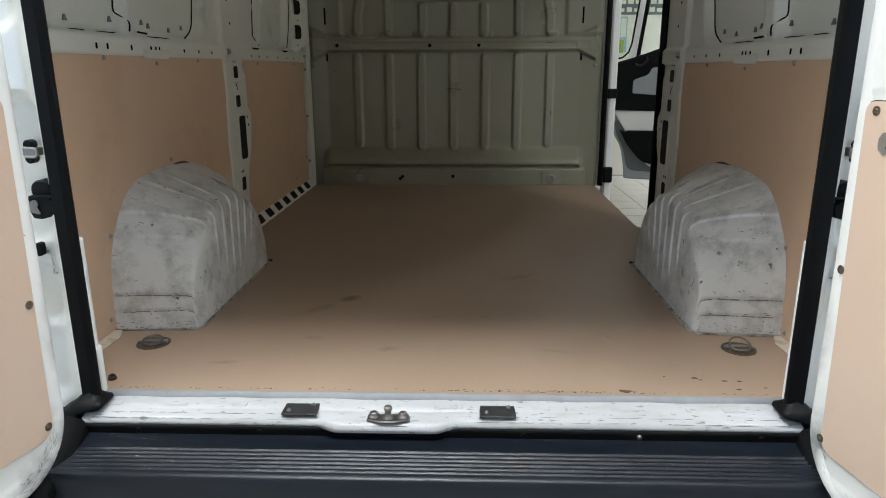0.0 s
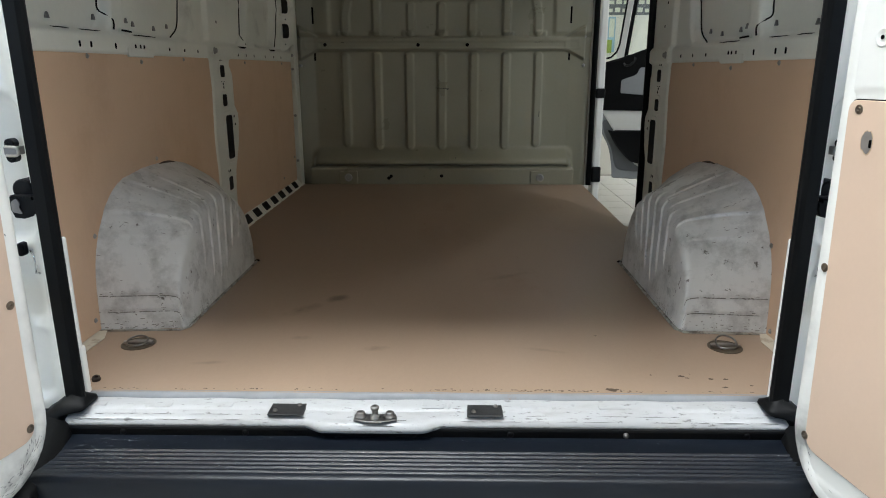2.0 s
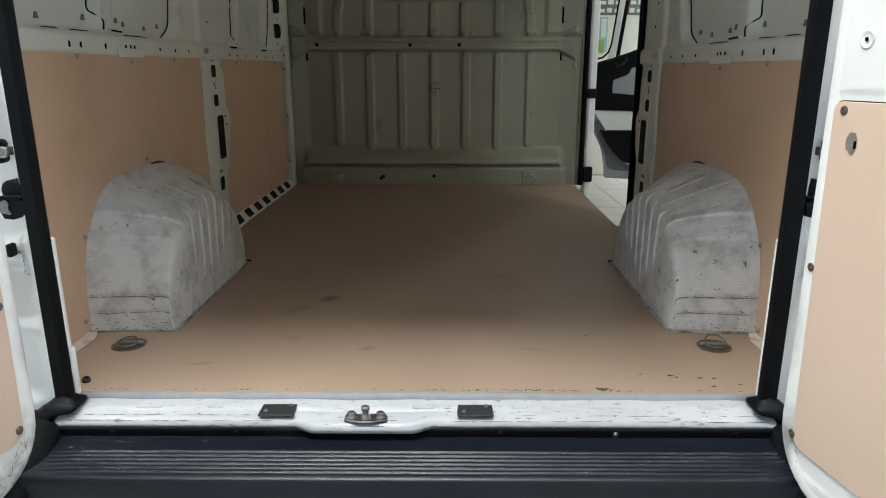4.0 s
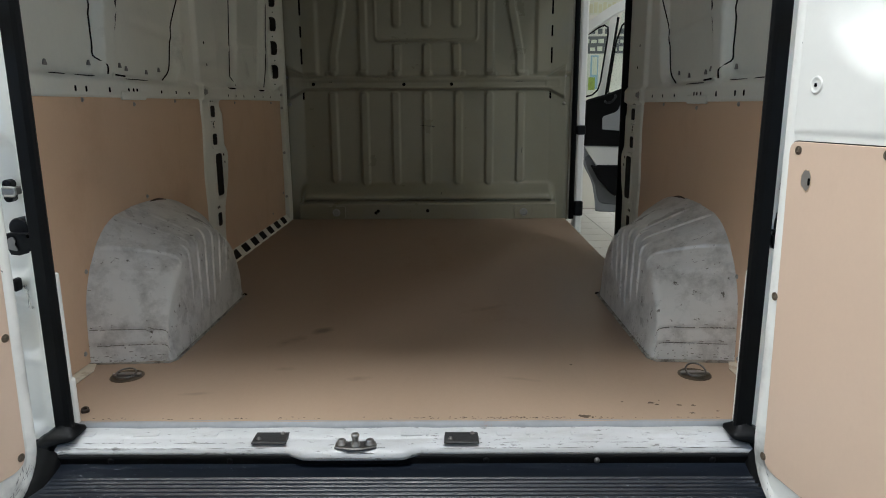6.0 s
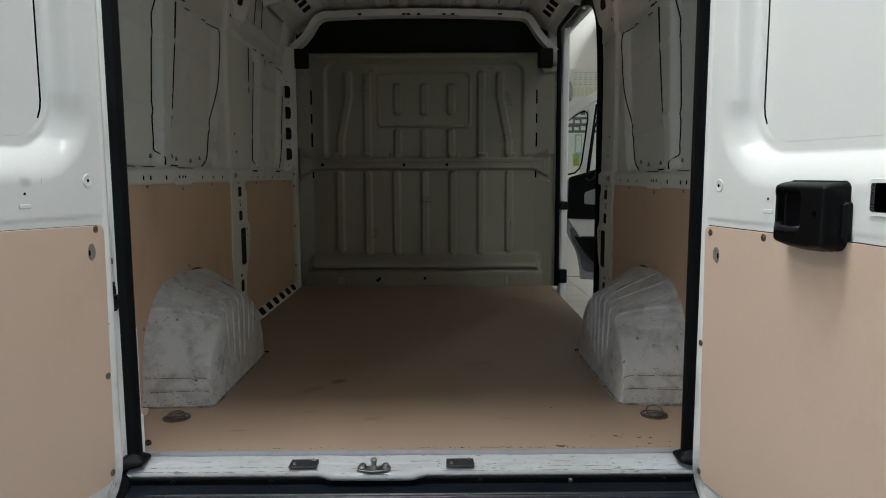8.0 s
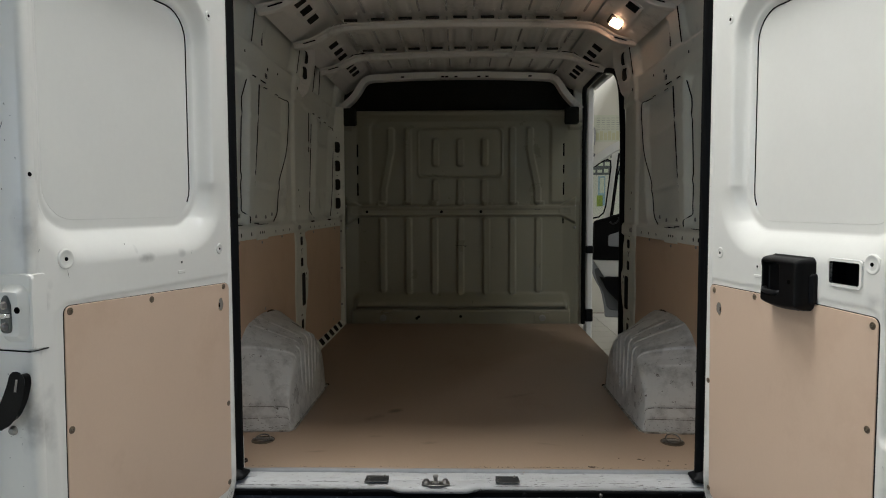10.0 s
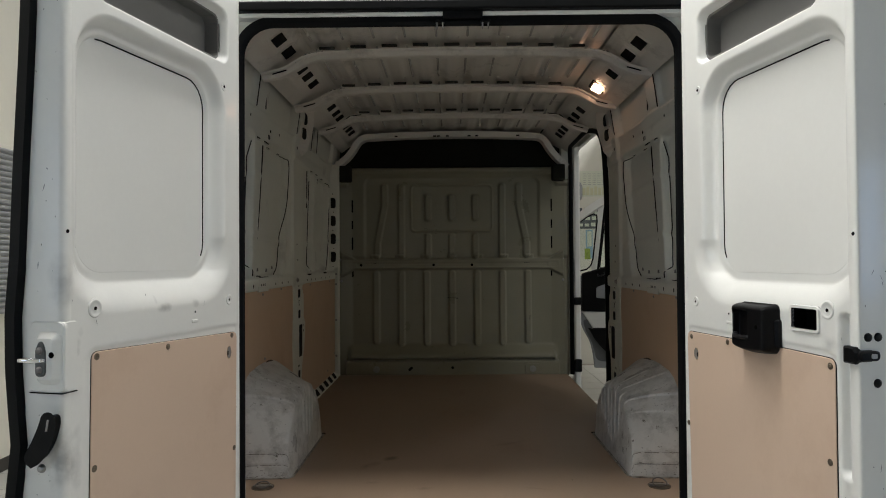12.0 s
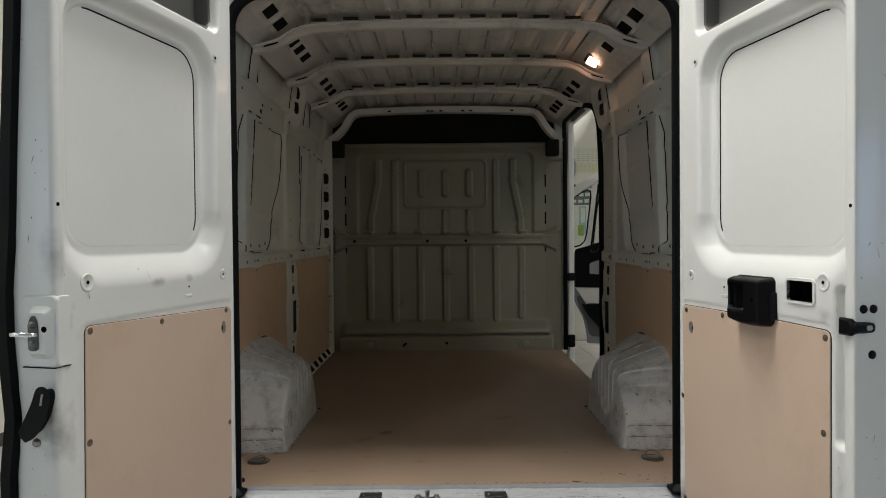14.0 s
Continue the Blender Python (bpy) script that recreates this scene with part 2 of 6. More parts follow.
def sweep(path, profile, closed=False, up=(0, 0, 1)):
    """A profile (points a, b) carried along a path; a is across, b along the up side."""
    path = [Vector(p) for p in path]
    n, m = len(path), len(profile)
    verts, faces = [], []
    for i, p in enumerate(path):
        if closed:
            d = path[(i + 1) % n] - path[i - 1]
        else:
            d = path[min(i + 1, n - 1)] - path[max(i - 1, 0)]
        d.normalize()
        side = d.cross(Vector(up))
        side = side.normalized() if side.length > 1e-6 else Vector((1, 0, 0))
        top = side.cross(d).normalized()
        verts += [p + side * a + top * b for a, b in profile]
    for i in range(n if closed else n - 1):
        j = (i + 1) % n
        for k in range(m):
            faces.append([i * m + k, i * m + (k + 1) % m, j * m + (k + 1) % m, j * m + k])
    if not closed:
        faces += [list(range(m - 1, -1, -1)), list(range((n - 1) * m, n * m))]
    return verts, faces


def ring_profile(r, n=8, ry=None):
    return [(r * math.cos(2 * math.pi * k / n), (ry or r) * math.sin(2 * math.pi * k / n)) for k in range(n)]


def lathe(profile, n=14):
    verts, faces = [], []
    for r, h in profile:
        verts += [(r * math.cos(2 * math.pi * k / n), r * math.sin(2 * math.pi * k / n), h) for k in range(n)]
    for i in range(len(profile) - 1):
        faces += [[i * n + k, i * n + (k + 1) % n, (i + 1) * n + (k + 1) % n, (i + 1) * n + k] for k in range(n)]
    faces += [list(range((len(profile) - 1) * n, len(profile) * n)), list(range(n - 1, -1, -1))]
    return verts, faces


def sdf(u, v, cu, cv, hw, hh, r):
    qu, qv = np.abs(u - cu) - hw + r, np.abs(v - cv) - hh + r
    return np.hypot(np.maximum(qu, 0), np.maximum(qv, 0)) + np.minimum(np.maximum(qu, qv), 0) - r


def rise(d, width):
    """1 inside an outline, 0 beyond it, with a rounded ramp of that width outside."""
    t = np.clip(1 - d / width, 0, 1)
    return t * t * (3 - 2 * t)


def sheet(name, u0, u1, v0, v1, step, height, material, parent=None, label="", M=None, cut=None):
    """A pressed metal sheet over u, v; height(u, v) gives its relief, cut(u, v) where it is open."""
    nu, nv = max(2, round((u1 - u0) / step) + 1), max(2, round((v1 - v0) / step) + 1)
    U, V = np.meshgrid(np.linspace(u0, u1, nu), np.linspace(v0, v1, nv), indexing="ij")
    W = height(U, V) + 0 * U
    P = np.stack([U.ravel(), V.ravel(), W.ravel(), np.ones(U.size)], 1)
    mm = np.array(M or Matrix())
    P = (P @ mm.T)[:, :3]
    idx = np.arange(nu * nv).reshape(nu, nv)
    F = np.stack([idx[:-1, :-1], idx[1:, :-1], idx[1:, 1:], idx[:-1, 1:]], -1).reshape(-1, 4)
    if cut is not None:
        cu, cv = (U[:-1, :-1] + U[1:, 1:]) / 2, (V[:-1, :-1] + V[1:, 1:]) / 2
        F = F[~cut(cu, cv).ravel()]
    if np.linalg.det(mm[:3, :3]) < 0:
        F = F[:, ::-1]
    me = bpy.data.meshes.new(name)
    me.from_pydata(P.tolist(), [], F.tolist())
    me.materials.append(material)
    me.polygons.foreach_set("use_smooth", [True] * len(me.polygons))
    me.update()
    ob = new(name, me)
    if parent is not None:
        ob.parent = parent
        ob.matrix_parent_inverse = Matrix.Translation(origin_of(parent)).inverted()
    if label:
        tagged(ob, label)
    return ob


def axes(o, u, v, w):
    """The matrix that carries local u, v, w to those directions, from o."""
    return Matrix(((u[0], v[0], w[0], o[0]), (u[1], v[1], w[1], o[1]), (u[2], v[2], w[2], o[2]), (0, 0, 0, 1)))


def shared(name, data, at, parent, label=""):
    """A piece on shared mesh data, at a pose of its own."""
    ob = new(name, data)
    ob.parent = parent
    ob.matrix_parent_inverse = Matrix.Translation(origin_of(parent)).inverted()
    ob.matrix_basis = at
    if label:
        tagged(ob, label)
    return ob


def mesh_data(name, verts, faces, material, smooth=True):
    me = bpy.data.meshes.new(name)
    me.from_pydata([tuple(v) for v in verts], [], [tuple(f) for f in faces])
    me.materials.append(material)
    if smooth:
        me.polygons.foreach_set("use_smooth", [True] * len(me.polygons))
    me.update()
    return me


SCREW = mesh_data("screw", *lathe([(0.0105, 0.0), (0.0105, 0.0015), (0.0085, 0.0022), (0.0075, 0.0022), (0.0068, 0.0052), (0.0045, 0.0068), (0.0028, 0.0068), (0.0026, 0.004)], 14), STEEL)
BOLT = mesh_data("bolt", *lathe([(0.011, 0.0), (0.011, 0.003), (0.0075, 0.0035), (0.0075, 0.0085), (0.006, 0.0098)], 12), STEEL)
# raised dark disc in place of a small hole
DOT = mesh_data("dark_dot_disc", *lathe([(0.0045, 0.0), (0.0045, 0.0008), (0.0038, 0.001)], 10), DARK)
BOLT_DARK = mesh_data("bolt", *lathe([(0.011, 0.0), (0.011, 0.003), (0.0075, 0.0035), (0.0075, 0.0085), (0.006, 0.0098)], 12), DARKSTEEL)
CUP = mesh_data("fixing_cup", *lathe([(0.027, -0.001), (0.024, 0.003), (0.0215, 0.0036), (0.018, 0.002), (0.013, 0.0005), (0.006, 0.0004)], 20), WHITE)


# ---- the workshop round the van ----
X0, X1, Y0, Y1 = -3.2, 4.6, -7.0, 7.0
box("floor", (X0 - 0.2, X1 + 0.2, Y0 - 0.2, Y1 + 0.2, -0.2, -0.004), GROUT, label="", bevel=0)
garage_floor = bpy.data.objects["floor"]
tagged(garage_floor, "pale square tiles with grey grout under the van", "floor", kind="structure")
for nm, d in (("wall_west", (X0 - 0.2, X0, Y0, Y1, -0.004, CEIL)), ("wall_east", (X1, X1 + 0.2, Y0, Y1, -0.004, CEIL)),
              ("wall_north", (X0 - 0.2, X1 + 0.2, Y1, Y1 + 0.2, -0.004, CEIL)), ("wall_south", (X0 - 0.2, X1 + 0.2, Y0 - 0.2, Y0, -0.004, CEIL))):
    tagged(box(nm, d, PLASTER, bevel=0), "cream painted plaster wall of the workshop", "wall", kind="structure")
tagged(box("ceiling", (X0 - 0.2, X1 + 0.2, Y0 - 0.2, Y1 + 0.2, CEIL, CEIL + 0.2), CEILM, bevel=0), "white painted workshop ceiling", "ceiling", kind="structure")
tagged(box("baseboard", (X0, X0 + 0.015, Y0, Y1, -0.003, 0.09), SKIRT), "dark skirting board along the cream wall", "skirting board", kind="structure")
LIT = glow("lit_diffuser", (1.0, 0.97, 0.9), 6.0)
# fixtures that house the unseen lamps
for lx, ly, sx, sy, watts, colour in LAMPS:
    lt = thing("unseen_ceiling_light", (lx, ly, CEIL - 0.1), "unseen long white ceiling light", "ceiling light", "workshop ceiling lights")
    box("housing", (lx - sx / 2 - 0.03, lx + sx / 2 + 0.03, ly - sy / 2 - 0.03, ly + sy / 2 + 0.03, CEIL - 0.07, CEIL), CEILM, lt, bevel=0.006)
    box("diffuser", (lx - sx / 2, lx + sx / 2, ly - sy / 2, ly + sy / 2, CEIL - 0.1, CEIL - 0.07), LIT, lt, "glowing white diffuser", bevel=0.008)

# glowing panes of the added windows, which stand out of view
PANE_GLOW = glow("added_pane_glow", (0.75, 0.87, 1.0), 2.0)
for k, (wx, wy, face, watts) in enumerate(ADDED_WINDOWS):
    wn = thing(f"window_{k + 1}", (wx, wy, 1.1), "unseen white framed window added for cool side light", "window", kind="structure")
    box("pane", (wx - 0.004, wx + 0.004, wy - 0.85, wy + 0.85, 1.1, 2.4), PANE_GLOW, wn, bevel=0)
    for d_ in ((wy - 0.92, wy - 0.85, 1.03, 2.47), (wy + 0.85, wy + 0.92, 1.03, 2.47), (wy - 0.85, wy + 0.85, 1.03, 1.1), (wy - 0.85, wy + 0.85, 2.4, 2.47)):
        box("window_frame", (wx - 0.02, wx + 0.025, *d_), CEILM, wn, bevel=0.004)

# shutter on the west wall
shut = thing("roller_shutter", (X0, 2.9, 1.1), "grey slatted metal roller shutter on a cream wall", "shutter")
box("frame", (X0, X0 + 0.03, 2.05, 3.9, 1.08, 2.3), PLASTER, shut)
SLAT = mesh_data("slat", *sweep([(0, -0.86, 0), (0, 0.86, 0)], [(-0.012, -0.017), (0.0, -0.019), (0.012, -0.006), (0.014, 0.006), (0.004, 0.017), (-0.012, 0.017)]), GREYTRIM, smooth=False)
for k in range(29):
    shared("slat", SLAT, pose(X0 + 0.045, 2.98, 1.13 + k * 0.04), shut)

# wall sheet, beam and dial beyond the side opening
tagged(box("ceiling_beam", (2.33, 2.65, Y0, Y1, 3.18, 3.6), mat("beam_grey", (0.42, 0.41, 0.39), 0.7), bevel=0.02), "grey boxed beam across the workshop", "beam", kind="structure")
unit = thing("wall_canister", (1.72, Y1 - 0.1, 2.29), "light grey rounded canister fixed to the workshop wall", "canister")
v, f = lathe([(0.03, -0.14), (0.075, -0.12), (0.09, -0.06), (0.09, 0.05), (0.075, 0.11), (0.03, 0.13)], 20)
link_mesh("body", v, f, GREYTRIM, unit, M=pose(1.72, Y1 - 0.1, 2.41), smooth=True)
box("cap", (1.685, 1.755, Y1 - 0.14, Y1 - 0.06, 2.54, 2.6), SKIRT, unit, "dark cap", bevel=0.01)
box("bracket", (1.68, 1.76, Y1 - 0.04, Y1, 2.36, 2.46), SKIRT, unit, bevel=0.005)
box("slot", (1.67, 1.73, Y1 - 0.196, Y1 - 0.18, 2.40, 2.42), SKIRT, unit, bevel=0.003)
poster = thing("wall_notice", (2.0, Y1 - 0.01, 2.34), "pale printed notice with rows and a yellow foot", "notice")
box("sheet", (1.80, 2.2, Y1 - 0.008, Y1 - 0.001, 2.34, 2.70), PAPER, poster, bevel=0.001)
INK = mat("grey_ink", (0.42, 0.42, 0.4), 0.7)
YEL = mat("yellow_print", (0.66, 0.65, 0.44), 0.7)
for r in range(6):
    for c in range(5):
        box("printed_line", (1.84 + c * 0.066, 1.885 + c * 0.066, Y1 - 0.013, Y1 - 0.009, 2.655 - r * 0.03, 2.661 - r * 0.03), INK, poster, bevel=0)
for c in range(6):
    box("print_block", (1.83 + c * 0.055, 1.87 + c * 0.055, Y1 - 0.013, Y1 - 0.009, 2.36, 2.46 + 0.02 * (c % 2)), YEL, poster, bevel=0)

sign = thing("wall_sign", (1.95, Y1 - 0.01, 1.89), "dark grey wall sign with rows of pale print", "sign")
SIGNM = mat("dark_sign_panel", (0.12, 0.13, 0.14), 0.5, var=0.1)
box("board", (1.66, 2.5, Y1 - 0.012, Y1 - 0.001, 1.89, 2.09), SIGNM, sign, bevel=0.002)
for c in range(9):
    box("printed_bar", (1.69 + c * 0.088, 1.755 + c * 0.088, Y1 - 0.017, Y1 - 0.013, 2.01, 2.05 + 0.01 * (c % 2)), PAPER, sign, bevel=0)
    box("printed_bar", (1.68 + c * 0.088, 1.74 + c * 0.088, Y1 - 0.017, Y1 - 0.013, 1.92, 1.96 + 0.012 * (c % 3 == 0)), PAPER, sign, bevel=0)
    box("black_bar", (1.68 + c * 0.088, 1.735 + c * 0.088, Y1 - 0.006, Y1 - 0.001, 2.12, 2.18), SIGNM, sign, bevel=0)
leaflet = thing("blue_poster", (1.92, Y1 - 0.01, 1.47), "pale blue poster with a green foot", "poster")
box("sheet", (1.87, 1.965, Y1 - 0.008, Y1 - 0.001, 1.47, 1.87), mat("pale_blue_print", (0.32, 0.5, 0.62), 0.6, var=0.1, scale=8), leaflet, bevel=0.001)
box("panel", (1.89, 1.95, Y1 - 0.012, Y1 - 0.009, 1.64, 1.85), PAPER, leaflet, bevel=0)
box("foot", (1.85, 1.93, Y1 - 0.016, Y1 - 0.0125, 1.46, 1.61), mat("leaf_green_print", (0.3, 0.4, 0.06), 0.6, var=0.4, scale=30), leaflet, bevel=0)

# ---- the van's shell ----
WX = 0.95          # inner face of the side walls
FZ = 0.56          # top of the load floor
LW = axes((-WX, 0, 0), (0, 1, 0), (0, 0, 1), (1, 0, 0))
RW = axes((WX, 0, -0.022), (0, 1, 0), (0, 0, 1), (-1, 0, 0))


def side_relief(y, z):
    s = y - (z - 1.45) * 0.2
    w = np.where(z > 2.12, (z - 2.12) * 0.15, 0.0)
    # middle post, its front edge stepped where the holes are punched
    back = np.interp(z, [0.5, 0.87, 0.99, 1.2, 1.32, 1.4], [1.43, 1.425, 1.415, 1.435, 1.425, 1.43])
    front = np.interp(z, [0.5, 0.735, 0.836, 0.95, 1.06, 1.09, 1.125, 1.26, 1.3, 1.4], [1.61, 1.615, 1.635, 1.70, 1.725, 1.72, 1.68, 1.68, 1.645, 1.66])
    w = w + 0.018 * rise(np.maximum(back - y, y - front), 0.014)
    w = w + 0.015 * rise(sdf(y, z, 1.5, 1.352, 1.6, 0.026, 0.008), 0.01)
    w = w + 0.010 * rise(sdf(y, z, 1.5, 2.12, 1.6, 0.062, 0.01), 0.014)
    w = w - 0.034 * rise(sdf(y - (z - 1.45) * 0.09, z, 0.42, 1.722, 0.235, 0.325, 0.05), 0.022)
    w = w - 0.034 * rise(sdf(s, z, 1.005, 1.722, 0.245, 0.325, 0.07), 0.022)
    for a, b in ((1.85, 2.02), (2.15, 2.54)):
        w = w - 0.034 * rise(sdf(s, z, (a + b) / 2 - 0.03, 1.722, (b - a) / 2, 0.315, 0.06), 0.022)
    for a, b in ((0.2, 0.69), (0.87, 1.43), (1.84, 2.1), (2.18, 2.68)):
        w = w - 0.026 * rise(sdf(y, z, (a + b) / 2, 2.30, (b - a) / 2, 0.105, 0.05), 0.02)
    # shallow swages along the window panels
    for z0 in (1.58, 1.86):
        w = w + 0.004 * rise(np.abs(z - z0 - 0.02 * np.sin(y * 3)) - 0.004, 0.02) * (np.abs(y - 1.545) > 0.2) * (y < 2.7)
    w = w - 0.02 * rise(sdf(y, z, 1.5, 0.92, 1.7, 0.38, 0.02), 0.02) * (np.abs(y - 1.56) > 0.2)
    return w


OPEN_A, OPEN_B, OPEN_T = 1.735, 2.98, 2.335
PILLAR_HOLES = [(1.548, 1.272, 0.028, 0.025, 0.012), (1.552, 1.15, 0.028, 0.025, 0.012), (1.585, 0.99, 0.042, 0.095, 0.016), (1.545, 0.79, 0.026, 0.03, 0.012)]
FRONT_OVALS = [(0.09, 1.493 + 0.1367 * k, 0.032, 0.040, 0.022) for k in range(4)]


def punched(holes, pad=0.009):
    """Where a sheet is open for its list of holes."""
    def fn(u, v):
        m = np.zeros(np.shape(u), bool)
        for cu, cv, hw, hh, r in holes:
            m |= sdf(u, v, cu, cv, hw, hh, r) < pad
        return m
    return fn


wall_left = sheet("wall_left", 0.05, 2.99, 0.5, 2.44, 0.008, side_relief, BODY, M=LW, cut=punched(PILLAR_HOLES))
tagged(wall_left, "ribbed bare grey-white metal van side wall", "wall", kind="structure")


def right_cut(y, z):
    return punched(PILLAR_HOLES)(y, z) | (y > OPEN_A - 0.01) & (sdf(y, z, (OPEN_A + OPEN_B) / 2 + 0.3, 1.4, (OPEN_B - OPEN_A) / 2 + 0.3, OPEN_T - 1.4, 0.16) < 0)


wall_right = sheet("wall_right", 0.05, 2.99, 0.5, 2.44, 0.008, side_relief, BODY, M=RW, cut=right_cut)
tagged(wall_right, "ribbed bare metal van side wall with sliding-door opening", "wall", kind="structure")


# dark colour for strips that stand for shaded open gaps
SEAMM = mat("gap_shade_dark", (0.012, 0.0115, 0.01), 0.9, spec=0.02, var=0.3, scale=30)
# dark colour carries the shade of hollows and of the gaps under roof tabs
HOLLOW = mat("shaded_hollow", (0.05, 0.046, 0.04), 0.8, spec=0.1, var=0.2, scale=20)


def seam(path, width, wallM, parent, relief=side_relief, lift=0.002, material=SEAMM):
    """A thin dark strip that follows the relief, for the shade in an open gap between two pressings."""
    width *= 0.7
    pts = [Vector((p[0], p[1], float(relief(np.array(p[0]), np.array(p[1]))) + lift)) for p in path]
    v, f = sweep([wallM @ p for p in pts], [(-0.002, -0.4 * width), (0.002, -0.4 * width), (0.002, 0.4 * width), (-0.002, 0.4 * width)], up=(0, 1, 0))
    return link_mesh("seam_gap", v, f, material, parent)


def curve(points, n=6):
    """A rounded run through a few corner points."""
    out = [Vector(points[0])]
    for i in range(1, len(points) - 1):
        a, b, c = Vector(points[i - 1]), Vector(points[i]), Vector(points[i + 1])
        r = 0.45 * min((b - a).length, (c - b).length)
        p, q = b + (a - b).normalized() * r, b + (c - b).normalized() * r
        out += [p.lerp(b, t).lerp(b.lerp(q, t), t) for t in [k / n for k in range(n + 1)]]
    return out + [Vector(points[-1])]




def hole(name, wallM, parent, cu, cv, hw, hh, r, w, depth=0.045, material=BODY):
    """A punched hole: a flat collar round it and a hollow coloured dark for its shade; the smallest are dark plugs."""
    if min(hw, hh) < 0.013:
        v, f = prism(rrect(cu, cv, hw, hh, r, 2), w - 0.001, w + 0.0012, 0.0004)
        return link_mesh(name, v, f, DARK, parent, M=wallM)
    v, f = well(rrect(cu, cv, hw, hh, r, 4), w, depth, rim=0.02, lift=0.0025)
    ob = link_mesh(name, v, f, material, parent, M=wallM)
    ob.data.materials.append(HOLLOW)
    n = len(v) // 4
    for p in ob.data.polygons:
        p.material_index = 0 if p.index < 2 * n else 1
    return ob


def relief_at(y, z):
    return float(side_relief(np.array(y), np.array(z)))


def wall_details(parent, M, left):
    # dark strips for the open gaps along the window pressings and the strut between them
    seam(curve([(1.15, 1.392, 0), (1.235, 1.425, 0), (1.27, 1.56, 0), (1.325, 1.74, 0), (1.385, 1.985, 0), (1.375, 2.035, 0), (1.30, 2.046, 0)]), 0.005, M, parent)
    seam(curve([(0.675, 1.395, 0), (0.682, 1.415, 0), (0.655, 1.45, 0), (0.66, 1.48, 0), (0.658, 1.6, 0), (0.69, 1.888, 0), (0.71, 2.03, 0)], 4), 0.0058, M, parent)
    seam([(0.752, 1.455), (0.757, 1.50), (0.775, 1.6)], 0.011, M, parent)
    seam([(0.775, 1.6), (0.80, 1.75), (0.85, 2.0)], 0.0045, M, parent)
    seam([(0.835, 1.93), (0.852, 2.03)], 0.012, M, parent)
    # long slots under and over the windows, with a folded lip
    SLOTS = [(0.60, 1.386, 0.088), (0.89, 1.384, 0.088), (0.42, 1.386, 0.04), (0.76, 2.052, 0.025), (0.90, 2.052, 0.045), (1.05, 2.05, 0.03), (1.25, 2.05, 0.025)]
    if left:
        SLOTS += [(1.87, 1.379, 0.055), (2.40, 1.379, 0.055), (1.98, 2.052, 0.03), (2.15, 2.05, 0.03), (2.4, 2.05, 0.025)]
    for y0, z0, hl in SLOTS:
        w0 = relief_at(y0, z0)
        pts = [(y0 - hl, z0 + 0.002), (y0 - hl * 0.5, z0 - 0.0055), (y0 + hl * 0.55, z0 - 0.005), (y0 + hl, z0 + 0.001), (y0 + hl * 0.4, z0 + 0.0028), (y0 - hl * 0.4, z0 + 0.0028)]
        plate("slot", pts, w0 - 0.004, w0 + 0.0035, DARK, parent, M=M, bevel=0.0004)
        lip = [(y0 - hl * 0.9, z0 - 0.004), (y0 - hl * 0.4, z0 - 0.0105), (y0 + hl * 0.5, z0 - 0.010), (y0 + hl * 0.92, z0 - 0.003), (y0 + hl * 0.5, z0 - 0.0058), (y0 - hl * 0.45, z0 - 0.0062)]
        plate("slot_lip", lip, w0 - 0.002, w0 + 0.006, BODY, parent, M=M, bevel=0.001)
    plate("strut_foot", round_poly([(0.70, 1.385), (0.775, 1.385), (0.765, 1.40), (0.71, 1.402)], 0.004, 2), -0.01, 0.004, BODY, parent, M=M, bevel=0.002)
    seam([(0.705, 1.394), (0.765, 1.392)], 0.009, M, parent, lift=0.012)
    # upper panels over the rail
    seam([(0.86, 2.21), (0.872, 2.375)], 0.009, M, parent)
    seam(curve([(0.90, 2.402, 0), (1.2, 2.402, 0), (1.42, 2.392, 0), (1.452, 2.35, 0), (1.452, 2.20, 0)], 4), 0.005, M, parent)
    seam([(0.70, 2.19), (0.705, 2.38)], 0.006, M, parent)
    if left:
        seam(curve([(2.50, 1.40, 0), (2.56, 1.5, 0), (2.60, 1.7, 0), (2.665, 1.98, 0), (2.64, 2.03, 0), (2.58, 2.045, 0)]), 0.0062, M, parent)
        seam([(1.97, 1.395), (1.985, 1.44), (2.03, 1.7), (2.08, 2.0)], 0.0075, M, parent)
        seam([(2.12, 1.42), (2.18, 1.8), (2.2, 2.03)], 0.0045, M, parent)
        seam([(1.845, 1.80), (1.86, 2.04)], 0.008, M, parent)
        seam([(1.69, 1.54), (1.695, 1.61)], 0.014, M, parent)
        seam([(2.02, 2.19), (2.03, 2.36)], 0.007, M, parent)
        seam([(2.10, 2.19), (2.11, 2.36)], 0.007, M, parent)
    # pillar holes, with small pilot holes between them
    for h in PILLAR_HOLES:
        hole("pillar_hole", M, parent, *h, relief_at(h[0], h[1]))
    for y0, z0 in ((1.53, 1.318), (1.556, 1.316), (1.55, 1.218), (1.535, 1.232), (1.565, 1.232), (1.556, 1.204), (1.66, 1.075), (1.67, 1.04), (1.53, 0.845), (1.552, 0.845), (1.525, 1.47), (1.505, 1.56)):
        hole("pilot_hole", M, parent, y0, z0, 0.005, 0.006, 0.004, relief_at(y0, z0))
